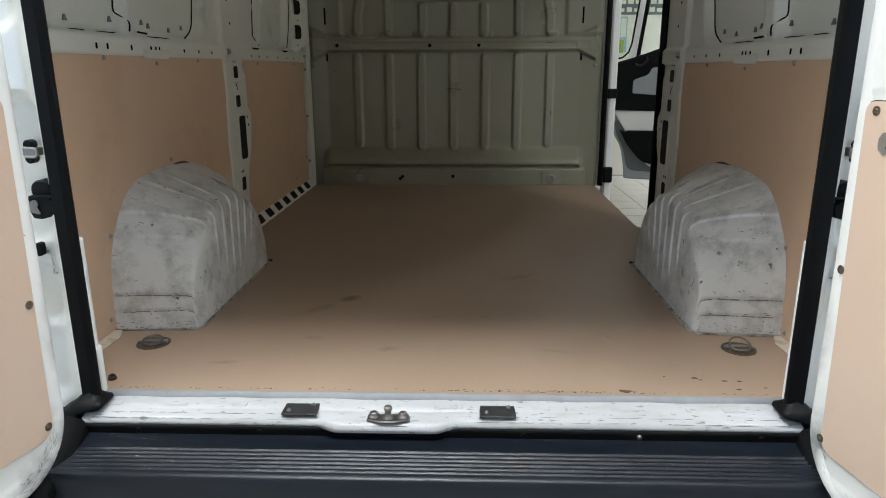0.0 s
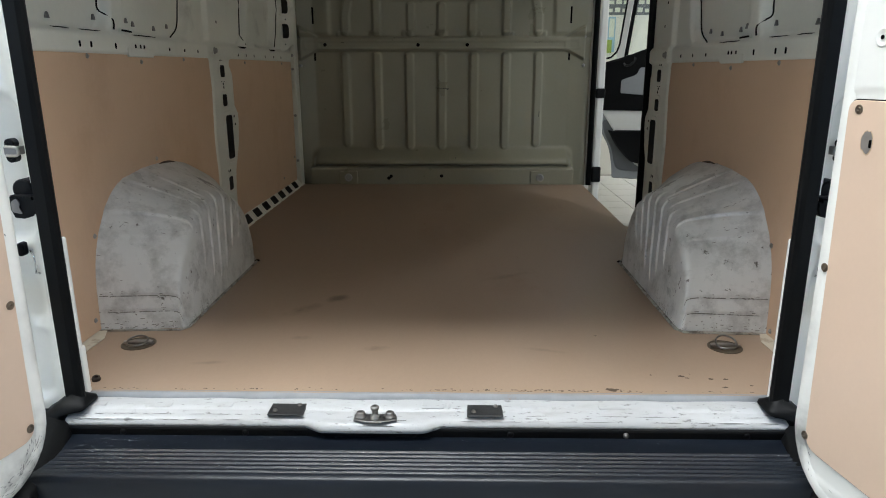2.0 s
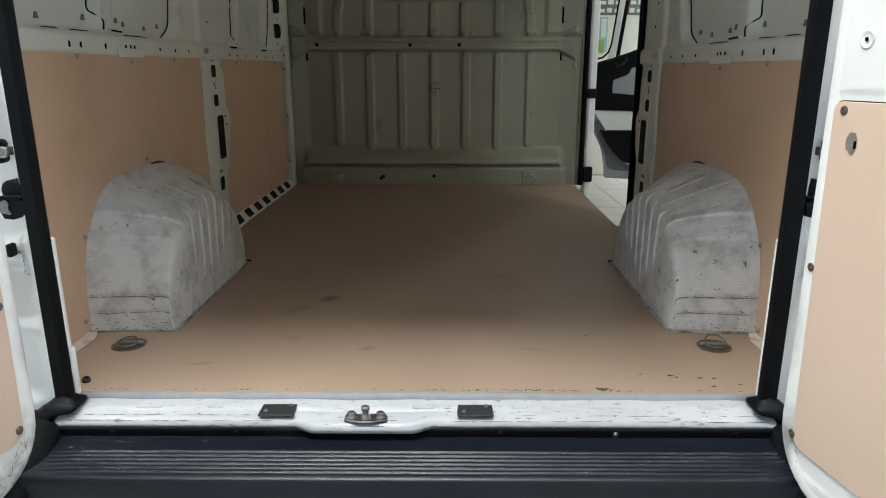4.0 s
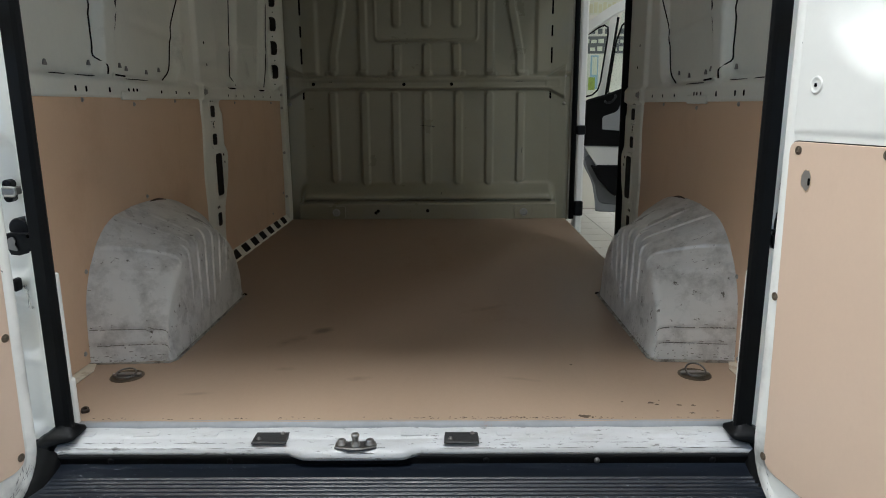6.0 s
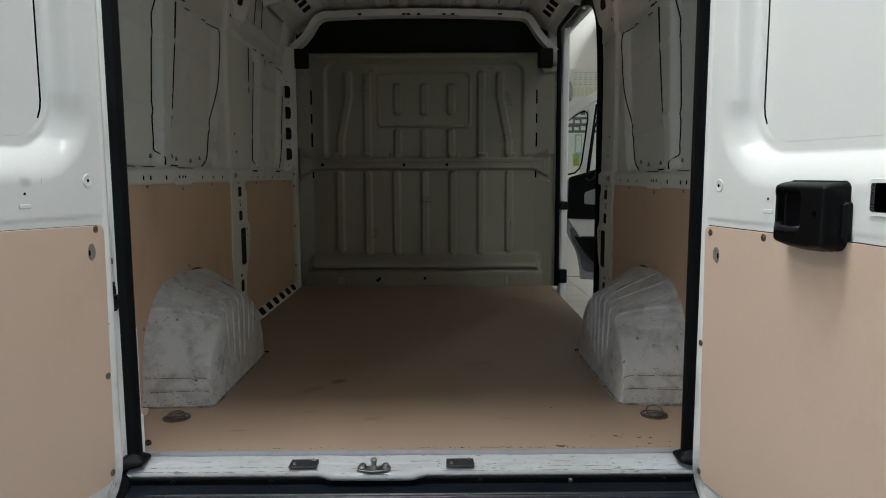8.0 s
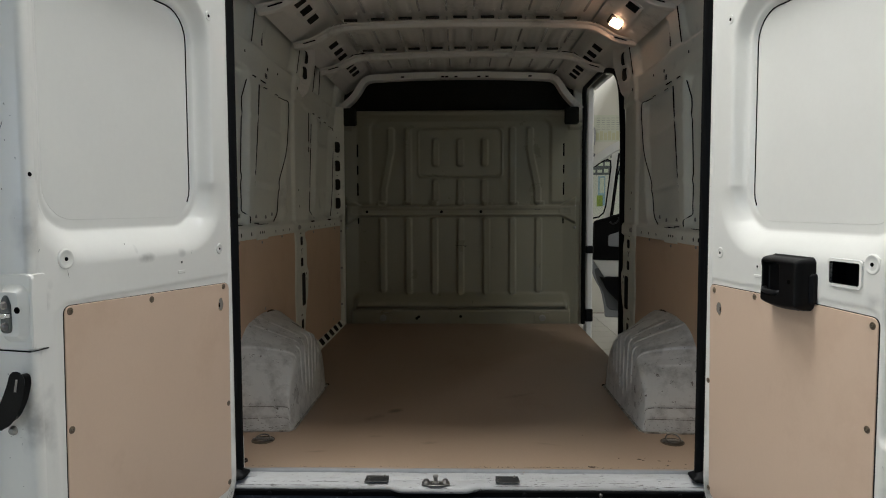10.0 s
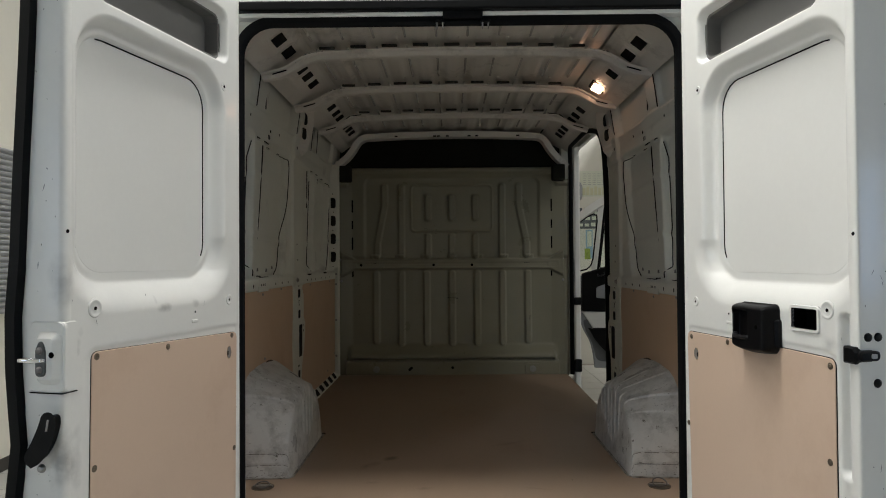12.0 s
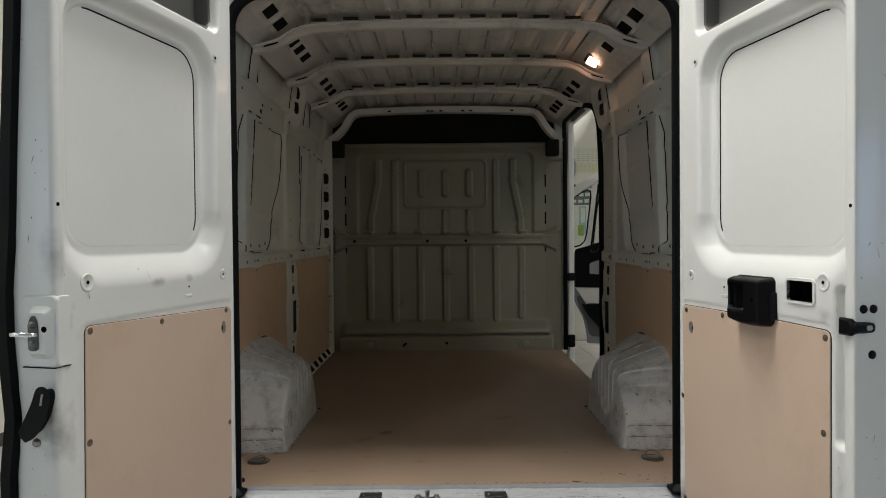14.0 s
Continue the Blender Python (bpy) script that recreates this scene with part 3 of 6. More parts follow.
    # rail holes
    for y0 in (0.452, 0.510, 0.648, 0.776, 0.810, 0.836, 1.033, 1.168, 1.30, 1.80, 1.92, 2.05, 2.25, 2.42, 2.58):
        if left or y0 < 1.5:
            hole("rail_hole", M, parent, y0, 1.347 - 0.004 * (y0 > 1.7), 0.0048, 0.0085 if y0 < 0.9 else 0.0062, 0.004, relief_at(y0, 1.347))
    for y0, z0 in ((0.40, 1.416), (0.63, 1.427), (0.83, 1.430), (0.875, 1.422), (1.03, 1.417), (1.14, 1.43)):
        cp = round_poly([(y0 - 0.011, z0 - 0.008), (y0 + 0.011, z0 - 0.008), (y0 + 0.003, z0 + 0.009), (y0 - 0.004, z0 + 0.008)], 0.003, 2)
        plate("rail_clip", cp, relief_at(y0, z0) - 0.002, relief_at(y0, z0) + 0.004, DARKSTEEL, parent, M=M, bevel=0.0015)
    for k in range(7):
        hole("rail_slot", M, parent, 0.45 + k * 0.17, 2.12 + 0.014 * (k % 3), 0.006, 0.008, 0.005, relief_at(0.45 + k * 0.17, 2.13))
    for y0 in (0.925, 0.945):
        hole("rail_slot", M, parent, y0, 2.085, 0.005, 0.012, 0.004, relief_at(y0, 2.085))
    plate("rail_tab", round_poly([(0.725, 1.317), (0.895, 1.317), (0.905, 1.326), (0.905, 1.345), (0.72, 1.345), (0.72, 1.326)], 0.004, 2), 0.008, 0.0172, BODY, parent, M=M)
    shared("bolt", BOLT, M @ pose(1.432, 1.354, relief_at(1.432, 1.354)) @ Matrix.Scale(1.3, 4), parent)
    plate("rail_dimple", rrect(1.432, 1.354, 0.02, 0.026, 0.018), relief_at(1.432, 1.354) - 0.002, relief_at(1.432, 1.354) + 0.0015, BODY, parent, M=M, bevel=0.001)


wall_details(wall_left, LW, True)
wall_details(wall_right, RW, False)

# rear-facing post beside the bulkhead, with four oval holes
fpm = axes((-0.98, 2.604, 0), (0.509, 0.861, 0), (0, 0, 1), (0.861, -0.509, 0))
front_post = sheet("front_post", 0.0, 0.18, 1.33, 2.2, 0.009, lambda u, v: 0.008 * rise(sdf(u, v, 0.09, 1.76, 0.06, 0.4, 0.02), 0.02), BODY, M=fpm, cut=lambda u, v: punched(FRONT_OVALS, 0.008)(u, v) | (v < 1.345 + 0.5 * u))
tagged(front_post, "grey-white metal post with four oval holes", "post", kind="structure")
for h in FRONT_OVALS:
    hole("oval_hole", fpm, front_post, *h, 0.008)
for k in range(5):
    shared("fixing_hole", DOT, fpm @ pose(0.09 + 0.01 * (k % 2), 1.42 + 0.138 * k, 0.0085), front_post)

# flange in the corner beside the bulkhead
flange = box("corner_flange", (-0.945, -0.915, 2.835, 2.93, FZ, 2.25), BODY, bevel=0.006)
tagged(flange, "white metal corner flange with bolts", "flange", kind="structure")
for z0 in (0.72, 1.0, 1.28, 1.36, 1.62, 1.9):
    shared("bolt", BOLT, axes((-0.93, 2.834, z0), (1, 0, 0), (0, 0, 1), (0, -1, 0)) @ Matrix.Scale(0.8, 4), flange)

# slotted rail between the left lining and the floor
railM = axes((-0.905, 0, FZ - 0.005), (0, 1, 0), (-0.6, 0, 0.8), (0.8, 0, 0.6))
RAIL_SLOTS = [(1.72 + k * 0.163, 0.037, 0.046, 0.022, 0.006) for k in range(7)]
rail = sheet("floor_rail", 1.5, 2.9, -0.01, 0.08, 0.01, lambda u, v: 0.0 * u, BODY, M=railM, cut=punched(RAIL_SLOTS, 0.005))
tagged(rail, "slotted white metal rail along the floor edge", "rail", kind="structure")
for h in RAIL_SLOTS:
    hole("rail_slot", railM, rail, *h, 0.0)

# outer skins
skin = thing("van_shell", (0, 1.5, 0.35), "white painted outer body panels of a panel van", "van body", kind="structure")
box("side_panel", (-1.03, -1.0, -0.05, 3.1, 0.3, 2.5), WHITE, skin, bevel=0.008)
box("side_panel", (1.0, 1.03, -0.05, OPEN_A, 0.3, 2.5), WHITE, skin, bevel=0.008)
box("side_panel", (1.0, 1.03, OPEN_A, 3.1, OPEN_T + 0.02, 2.5), WHITE, skin, bevel=0.008)
box("roof_panel", (-1.03, 1.03, -0.05, 3.3, 2.53, 2.57), WHITE, skin, bevel=0.015)
# unseen black box under the floor, added to block light
box("underbody_block", (-0.98, 0.86, 0.0, 3.3, 0.36, FZ - 0.02), DARK, skin, bevel=0.01)
box("side_step", (0.86, 1.02, OPEN_A, OPEN_B, 0.30, 0.40), BODY, skin, bevel=0.01)
box("roof_side", (-1.03, -0.9, -0.03, 3.1, 2.44, 2.53), WHITE, skin, bevel=0.01)
box("roof_side", (0.9, 1.03, -0.03, 3.1, 2.44, 2.53), WHITE, skin, bevel=0.01)
# front edge of the sliding-door opening
box("door_post", (0.955, 1.003, 2.93, 3.05, 0.42, OPEN_T + 0.1), WHITE, skin, bevel=0.012)
box("inner_post", (0.86, 0.93, 2.972, 3.05, FZ - 0.02, OPEN_T + 0.1), BODY, skin, bevel=0.006)
box("rear_jamb", (0.955, 1.0, OPEN_A - 0.06, OPEN_A - 0.004, 0.42, OPEN_T + 0.1), WHITE, skin, bevel=0.01)
for z0, hh in ((0.62, 0.05), (1.13, 0.03)):
    box("rubber_buffer", (0.945, 1.004, 2.905, 2.934, z0 - hh, z0 + hh), RUBBER, skin, "black rubber buffer", bevel=0.01)
sp = curve([(0.93, 2.925, FZ - 0.01), (0.93, 2.925, 2.2), (0.90, 2.80, 2.335), (0.895, 2.1, 2.335), (0.925, 1.77, 2.25), (0.938, OPEN_A + 0.008, 1.9), (0.94, OPEN_A + 0.008, FZ - 0.05)])
v, f = sweep(sp, ring_profile(0.017, 10, 0.012), up=(0.2, 1, 0.1))
tagged(link_mesh("side_door_seal", v, f, RUBBER, smooth=True), "black rubber seal round the sliding-door opening", "door seal")

# roof: pressed skin, cant rails and cross members
def crown(x):
    """How far the arched roof has dropped at x from its middle."""
    return 0.018 * (x / 0.7) ** 2


def roof_relief(x, y):
    ph = np.abs(((x + 0.02) / 0.145) % 1.0 - 0.5)
    return 0.013 * np.clip((ph - 0.25) / 0.06, 0, 1) * (np.abs(x) < 0.66) + crown(x) - 0.0 * y


roof = sheet("ceiling", -0.7, 0.7, -0.02, 3.05, 0.0125, roof_relief, ROOFM, M=axes((0, 0, 2.505), (1, 0, 0), (0, 1, 0), (0, 0, -1)))
# thin glossy ribs added for the bright glints along the roof's rib edges
RIBM = mat("rib_glint_paint", (0.62, 0.6, 0.56), 0.25, var=0.05)
rv, rf = [], []
for x0 in [k * 0.145 + 0.0525 for k in range(-5, 5)]:
    for ya, yb in ((0.03, 0.69), (0.80, 1.36), (1.47, 2.03), (2.14, 2.78)):
        b = len(rv)
        for y_, h_ in ((ya, 0.002), (ya + 0.05, 0.012), (yb - 0.05, 0.012), (yb, 0.002)):
            rv += [(a_, y_, z_ - crown(a_)) for a_, z_ in ((x0 - 0.006, 2.506), (x0 - 0.0015, 2.504 - h_), (x0 + 0.0015, 2.504 - h_), (x0 + 0.006, 2.506))]
        rf += [[b + r * 4 + c, b + r * 4 + c + 1, b + r * 4 + c + 5, b + r * 4 + c + 4] for r in range(3) for c in range(3)]
ribs = link_mesh("roof_rib", rv, rf, RIBM, roof)
tagged(ribs, "thin pressed ribs along the roof skin", kind="stuff")
tagged(roof, "bare ribbed grey metal inside of the van roof", "roof", kind="structure")
for sg in (-1, 1):
    cm = axes((sg * 0.881, 0, 2.363 - 0.018 * (sg > 0)), (0, 1, 0), (-sg * 0.8, 0, 0.6), (-sg * 0.6, 0, -0.8))
    groups = [(0.50, 0.675), (0.95, 1.085, 1.235), (1.80, 1.965, 2.11), (2.39, 2.52, 2.65)]
    if sg > 0:
        groups[1] = (0.985,)
    CANT_HOLES = [(y0, 0.124 - 0.02 * (sg > 0), 0.052 if y0 < 0.8 else 0.043, 0.03, 0.006) for g in groups for y0 in g]
    cant = sheet("cant_rail", -0.02, 3.05, -0.04, 0.22, 0.009, lambda u, v: 0.0 * u + 0.006 * rise(sdf(u, v, 1.5, 0.12, 2, 0.06, 0.01), 0.02), ROOFM, M=cm, cut=punched(CANT_HOLES, 0.010))
    tagged(cant, "punched grey metal rail along the van roof edge", "roof rail", kind="structure")
    for h in CANT_HOLES:
        hole("square_hole", cm, cant, *h, 0.006, material=ROOFM)
for y0, sag in ((0.725, 0.004), (1.39, 0.004), (2.075, 0.012)):
    path = curve([(-0.91, y0, 2.325), (-0.80, y0, 2.345), (-0.69, y0, 2.42 - sag), (-0.45, y0, 2.432 - sag), (-0.2, y0, 2.438 - sag), (0.2, y0, 2.438 - sag), (0.45, y0, 2.432 - sag), (0.69, y0, 2.42 - sag), (0.80, y0, 2.345), (0.91, y0, 2.325)], 4)
    v, f = sweep(path, [(-0.045, 0.016), (-0.04, 0.010), (-0.026, 0.006), (-0.022, -0.012), (-0.016, -0.016), (0.016, -0.016), (0.022, -0.012), (0.026, 0.006), (0.04, 0.010), (0.045, 0.016)])
    bow = link_mesh("roof_bow", v, f, ROOFM)
    tagged(bow, "grey metal roof bow across the van", "roof bow", "roof bows", kind="structure")
    for k in range(-4, 5):
        x0 = k * 0.145 - 0.02
        dz = 0.008 - crown(x0)
        # dark block for the shade beneath the tab
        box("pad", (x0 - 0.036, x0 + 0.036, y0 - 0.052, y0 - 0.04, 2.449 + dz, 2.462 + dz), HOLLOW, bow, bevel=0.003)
        box("tab", (x0 - 0.037, x0 + 0.037, y0 - 0.054, y0 - 0.02, 2.484 + dz, 2.497 + dz), ROOFM, bow, bevel=0.006)
    for sg in (-1, 1):
        for xs_, zs_, sl in ((0.725, 2.402, 0.75), (0.825, 2.338, 0.28), (0.655, 2.427, 0.12)):
            ln = math.hypot(1, sl)
            sm = axes((sg * xs_, y0 - 0.033, zs_ + 0.0075), (sg / ln, 0, -sl / ln), (0, 1, 0), (-sg * sl / ln, -0.0, -1 / ln))
            plate("bow_slot", rrect(0, 0, 0.034, 0.0045, 0.004)[::sg], -0.001, 0.0025, DARK, bow, M=sm, bevel=0.0004)

# rear-facing gussets at the middle posts
OVU = -0.006
for sg in (-1, 1):
    gm = axes((sg * 0.902, 1.56, -0.024 * (sg > 0)), (-sg * 0.3, 0.954, 0), (0, 0, 1), (-sg * 0.954, -0.3, 0))
    OV = [(OVU, 2.221, 0.028, 0.036, 0.024), (OVU + 0.013, 2.31, 0.028, 0.036, 0.024)]
    gs = sheet("post_gusset", -0.10, 0.13, 2.06, 2.44, 0.005, lambda u, v: 0.004 * rise(sdf(u, v, OVU, 2.258, 0.045, 0.1, 0.03), 0.012) - 0.03 * rise(np.minimum(0.02 + u + 0.10, v - 2.08), 0.05), ROOFM, M=gm, cut=lambda u, v, OV=OV: punched(OV, 0.006)(u, v) | (v < 2.08 + 2.0 * np.maximum(u - 0.02, 0)))
    tagged(gs, "pressed metal post gusset with two oval holes", "gusset", kind="structure")
    for h in OV:
        hole("oval_hole", gm, gs, *h, 0.004, material=ROOFM)

# ---- partition behind the cab ----
PX, PY = -0.02, 2.985
pm = axes((PX, PY, 0), (1, 0, 0), (0, 0, 1), (0, -1, 0))


def part_relief(x, z):
    w = 0.026 * rise(sdf(x, z, 0, 1.432, 0.86, 0.034, 0.012), 0.012)
    w = w - 0.006 * rise(sdf(x, z, 0, 1.425, 0.84, 0.012, 0.008), 0.012)
    w = np.maximum(w, 0.024 * rise(np.abs(z - 1.435) - 0.03 - 0.55 * np.clip(np.abs(x) - 0.77, 0, 0.12), 0.012) * (np.abs(x) > 0.765) * (np.abs(x) < 0.89))
    for k in range(-3, 4):
        zt, zb = 1.372, 0.80 if abs(k) == 3 else 0.785
        w = w + 0.019 * rise(sdf(x, z, 0.203 * k, (zt + zb) / 2, 0.019, (zt - zb) / 2, 0.014), 0.012)
        w = w + 0.012 * rise(sdf(x, z, 0.203 * k + 0.01 * np.sign(k), 1.49, 0.03, 0.012, 0.006), 0.01)
    w = w + 0.008 * rise(sdf(x, z, 0, 1.88, 0.327, 0.187, 0.03), 0.010) - 0.008 * rise(sdf(x, z, 0, 1.88, 0.315, 0.175, 0.03), 0.010)
    for k in (-1, 0, 1):
        w = w + 0.018 * rise(sdf(x, z, 0.19 * k, 1.885, 0.019, 0.10, 0.014), 0.012)
        w = w + 0.018 * rise(sdf(x, z, 0.19 * k, 1.575, 0.019, 0.095, 0.014), 0.012)
    for k in (-1, 1):
        w = w + 0.018 * rise(sdf(x, z, 0.405 * k, 1.78, 0.019, 0.29, 0.014), 0.012)
        bend = 0.60 * k - k * 0.06 * np.clip((z - 1.6) / 0.3, 0, 1)
        w = w + 0.018 * rise(sdf(x - bend, z, 0, 1.78, 0.019, 0.29, 0.014), 0.013)
        w = w + 0.011 * np.clip((np.abs(x) - 0.8) / 0.1, 0, 1)
    w = w + 0.016 * (1 - rise(sdf(x, z, 0, 1.75, 0.685, 0.37, 0.06), 0.03)) * np.clip((z - 1.47) / 0.03, 0, 1)
    t = np.clip((np.abs(x) - 0.81) / 0.03, 0, 1)
    w = w + 0.022 * rise(np.abs(z - 2.182 + 0.10 * t * t * (3 - 2 * t)) - 0.012, 0.02)
    # foot: the sheet swings out over a deep groove, a ledge below it
    low = np.clip((0.80 - z) / 0.10, 0, 1) * (1 - np.clip((np.abs(x) - 0.80) / 0.05, 0, 1))
    w = w + 0.085 * low * low * (3 - 2 * low)
    led = rise(sdf(x, z, 0, 0.59, 0.845, 0.072, 0.01), 0.006)
    w = w * (1 - led) + 0.10 * led
    w = w - 0.04 * rise(sdf(x, z, 0, 0.676, 0.80, 0.003, 0.002), 0.010)
    # shallow dents
    for x0, z0, r0, d0 in ((0.03, 1.16, 0.10, 0.006), (0.33, 1.02, 0.12, 0.005), (-0.45, 1.2, 0.13, 0.005), (0.7, 1.15, 0.1, 0.008), (-0.1, 0.9, 0.14, 0.004), (0.5, 1.7, 0.12, 0.005)):
        w = w - d0 * np.exp(-((x - x0) ** 2 + ((z - z0) * 0.7) ** 2) / (r0 * r0))
    return w


def part_cut(x, z):
    t = np.clip((np.abs(x) - 0.81) / 0.03, 0, 1)
    return z > 2.205 - 0.10 * t * t * (3 - 2 * t)


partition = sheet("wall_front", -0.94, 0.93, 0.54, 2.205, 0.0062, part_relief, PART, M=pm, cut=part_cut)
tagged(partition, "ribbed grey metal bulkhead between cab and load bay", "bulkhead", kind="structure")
for x0, z0 in ((-0.147, 1.424), (0.16, 1.424), (-0.73, 1.426), (0.0, 0.614), (-0.34, 0.60), (-0.325, 0.612)):
    hole("bolt_hole", pm, partition, x0, z0, 0.011, 0.011, 0.01, float(part_relief(np.array(x0), np.array(z0))))
for x0 in (-0.60, 0.63):
    plate("anchor_plate", rrect(x0, 0.604, 0.06, 0.042, 0.012), 0.095, 0.108, PART, partition, M=pm)
    v, f = lathe([(0.026, 0), (0.026, 0.006), (0.02, 0.008), (0.018, 0.003)], 16)
    link_mesh("ring_nut", v, f, STEEL, partition, M=pm @ pose(x0, 0.604, 0.107))
for sg in (-1, 1):
    for z0, hh in ((1.9, 0.05), (1.75, 0.035), (1.6, 0.05), (1.36, 0.03)):
        hole("edge_slot", pm, partition, sg * 0.80, z0, 0.006, hh, 0.005, float(part_relief(np.array(sg * 0.80), np.array(z0))))
    shared("bolt", BOLT, pm @ pose(sg * 0.885 - 0.01 * (sg < 0), 1.47, 0.032), partition)
    shared("bolt", BOLT, pm @ pose(sg * 0.885, 1.3, 0.032), partition)
SCRAPE = mat("dark_scrape", (0.06, 0.058, 0.045), 0.7, var=0.3, scale=80)
for x0, z0, l0, tilt in ((0.0, 1.16, 0.05, -4), (0.03, 1.155, 0.014, -20), (0.60, 1.44, 0.03, 3), (-0.62, 1.44, 0.012, 0), (0.09, 0.72, 0.012, 80), (0.62, 1.0, 0.02, 85)):
    c_, s_ = math.cos(radians(tilt)), math.sin(radians(tilt))
    w0 = float(part_relief(np.array(x0), np.array(z0)))
    pts = [(x0 + a_ * l0 * c_ - b_ * 0.004 * s_, z0 + a_ * l0 * s_ + b_ * 0.004 * c_) for a_, b_ in ((-1, -0.2), (0.3, -0.6), (1, -0.3), (0.9, 0.7), (0.1, 0.3), (-0.6, 0.5))]
    plate("scrape", pts, w0 - 0.006, w0 + 0.0012, SCRAPE, partition, "dark scrape in the paint", M=pm, bevel=0.0003)
# black panel stands for the dark cab void and stops light leaking over
hl = thing("headliner", (0, 3.05, 2.2), "black panel for the dark void above the bulkhead", "headliner")
box("panel", (-0.95, 0.95, 3.03, 3.06, 2.05, 2.52), VOID_FOAM, hl, bevel=0.002)
for sg in (-1, 1):
    box("foam_block", (PX + sg * 0.83 - 0.05, PX + sg * 0.83 + 0.05, 2.76, 2.835, 2.075, 2.2), VOID_FOAM, hl, bevel=0.012)
fr = curve([(-0.93, 2.87, 2.18), (-0.89, 2.87, 2.22), (-0.83, 2.87, 2.27), (-0.79, 2.87, 2.32), (-0.73, 2.87, 2.42), (-0.4, 2.87, 2.436), (0, 2.87, 2.442), (0.36, 2.87, 2.436), (0.69, 2.87, 2.42), (0.75, 2.87, 2.32), (0.79, 2.87, 2.27), (0.84, 2.87, 2.22), (0.88, 2.87, 2.18)], 5)
v, f = sweep(fr, [(-0.06, 0.03), (-0.05, -0.012), (0.05, -0.012), (0.06, 0.03)])
header = link_mesh("front_bow", v, f, ROOFM)
tagged(header, "grey metal bow over the bulkhead", "roof bow", kind="structure")
for x0 in (-0.45, -0.15, -0.12, -0.05, 0.12, 0.18, 0.5):
    box("slot", (x0 - 0.012, x0 + 0.012, 2.80, 2.812, 2.428, 2.437), DARK, header, bevel=0.001)

# ---- load floor, sill and bumper ----
out = [(-0.785, 0.0), (0.785, 0.0), (0.80, 0.03), (0.937, 0.06), (0.937, 0.3), (0.935, 1.6), (0.872, 1.72), (0.882, 2.88), (-0.915, 2.88), (-0.91, 1.62), (-0.935, 1.6), (-0.937, 0.3), (-0.937, 0.06), (-0.80, 0.03)]
load_floor = plate("load_floor", out, FZ - 0.012, FZ, FLOORPLY, bevel=0.0015)
tagged(load_floor, "worn brown film-faced plywood load floor", "van floor", kind="structure")
CUPM = mat("rusty_cup", (0.1, 0.075, 0.05), 0.5, metal=0.4, var=0.3, scale=40)
for sg in (-1, 1):
    xo, yo = sg * 0.79, 0.276
    ringt = thing("lashing_ring", (xo, yo, FZ), "round steel lashing ring in a floor cup", "lashing ring", "floor lashing rings")
    v, f = lathe([(0.045, 0.0), (0.045, 0.0012), (0.042, 0.0016), (0.0415, 0.0006), (0.02, 0.0005)], 24)
    link_mesh("cup", v, f, CUPM, ringt, "dull dark zinc cup", M=pose(xo, yo, FZ + 0.0002), smooth=False)
    plate("cup_plate", rrect(xo, yo + 0.010, 0.034, 0.017, 0.015), FZ + 0.0008, FZ + 0.002, STEEL, ringt, "pale zinc plate", bevel=0.0005)
    box("bar", (xo - 0.04, xo + 0.04, yo - 0.006, yo + 0.006, FZ + 0.001, FZ + 0.009), STEEL, ringt, bevel=0.003)
    tilt = radians(26 if sg > 0 else 11)
    pts = [(xo + 0.027 * math.cos(a), yo - 0.006 + 0.027 * math.sin(a) * math.cos(tilt), FZ + 0.008 + max(0.0, 0.027 * (math.sin(a) + 0.6) * math.sin(tilt))) for a in [2 * math.pi * k / 24 for k in range(24)]]
    v, f = sweep(pts, ring_profile(0.0026, 6), closed=True)
    link_mesh("ring", v, f, DARKSTEEL, ringt, smooth=True)
MARKS = mat("brown_floor_chips", (0.075, 0.05, 0.03), 0.8, var=0.3, scale=60)
rnd = random.Random(4)
for k, (x0, y0, r0) in enumerate(((0.615, 0.098, 0.009), (0.628, 0.088, 0.005), (0.682, 0.084, 0.006), (0.716, 0.082, 0.006), (0.64, 0.11, 0.002), (0.545, 0.104, 0.003), (0.70, 0.04, 0.006), (0.765, 0.05, 0.004), (0.437, 0.024, 0.014), (0.425, 0.028, 0.007), (0.46, 0.35, 0.004))):
    pts = [(x0 + r0 * (0.45 + 0.85 * rnd.random()) * math.cos(a), y0 + 0.55 * r0 * (0.4 + 0.9 * rnd.random()) * math.sin(a)) for a in [2 * math.pi * i / 13 for i in range(13)]]
    plate("chip", pts, FZ - 0.001, FZ + 0.0007, MARKS, load_floor, "dark chipped patch", bevel=0.0002)

# frayed and rusty rear edge of the board
ev, ef = [], []
for k in range(150):
    x0 = rnd.choice((rnd.uniform(-0.05, 0.5), rnd.uniform(-0.76, 0.76)))
    y0, r0 = 0.012 + abs(rnd.gauss(0, 0.005)), rnd.uniform(0.001, 0.0032)
    b = len(ev)
    ev += [(x0 + r0 * (1.4 if i % 2 else 1) * math.cos(i * math.pi / 3), y0 + 0.6 * r0 * math.sin(i * math.pi / 3), FZ + 0.0006) for i in range(6)]
    ef.append(list(range(b, b + 6)))
chips = link_mesh("edge_fraying", ev, ef, MARKS, load_floor)
tagged(chips, "rusty frayed edge of the board", kind="stuff")

sill = thing("door_sill", (0, -0.05, 0.5), "scuffed white metal rear door sill", "door sill", kind="structure")


def sill_front(x):
    t = np.clip((0.155 - abs(x + 0.11)) / 0.05, 0, 1)
    return -0.088 - 0.022 * t * t * (3 - 2 * t)


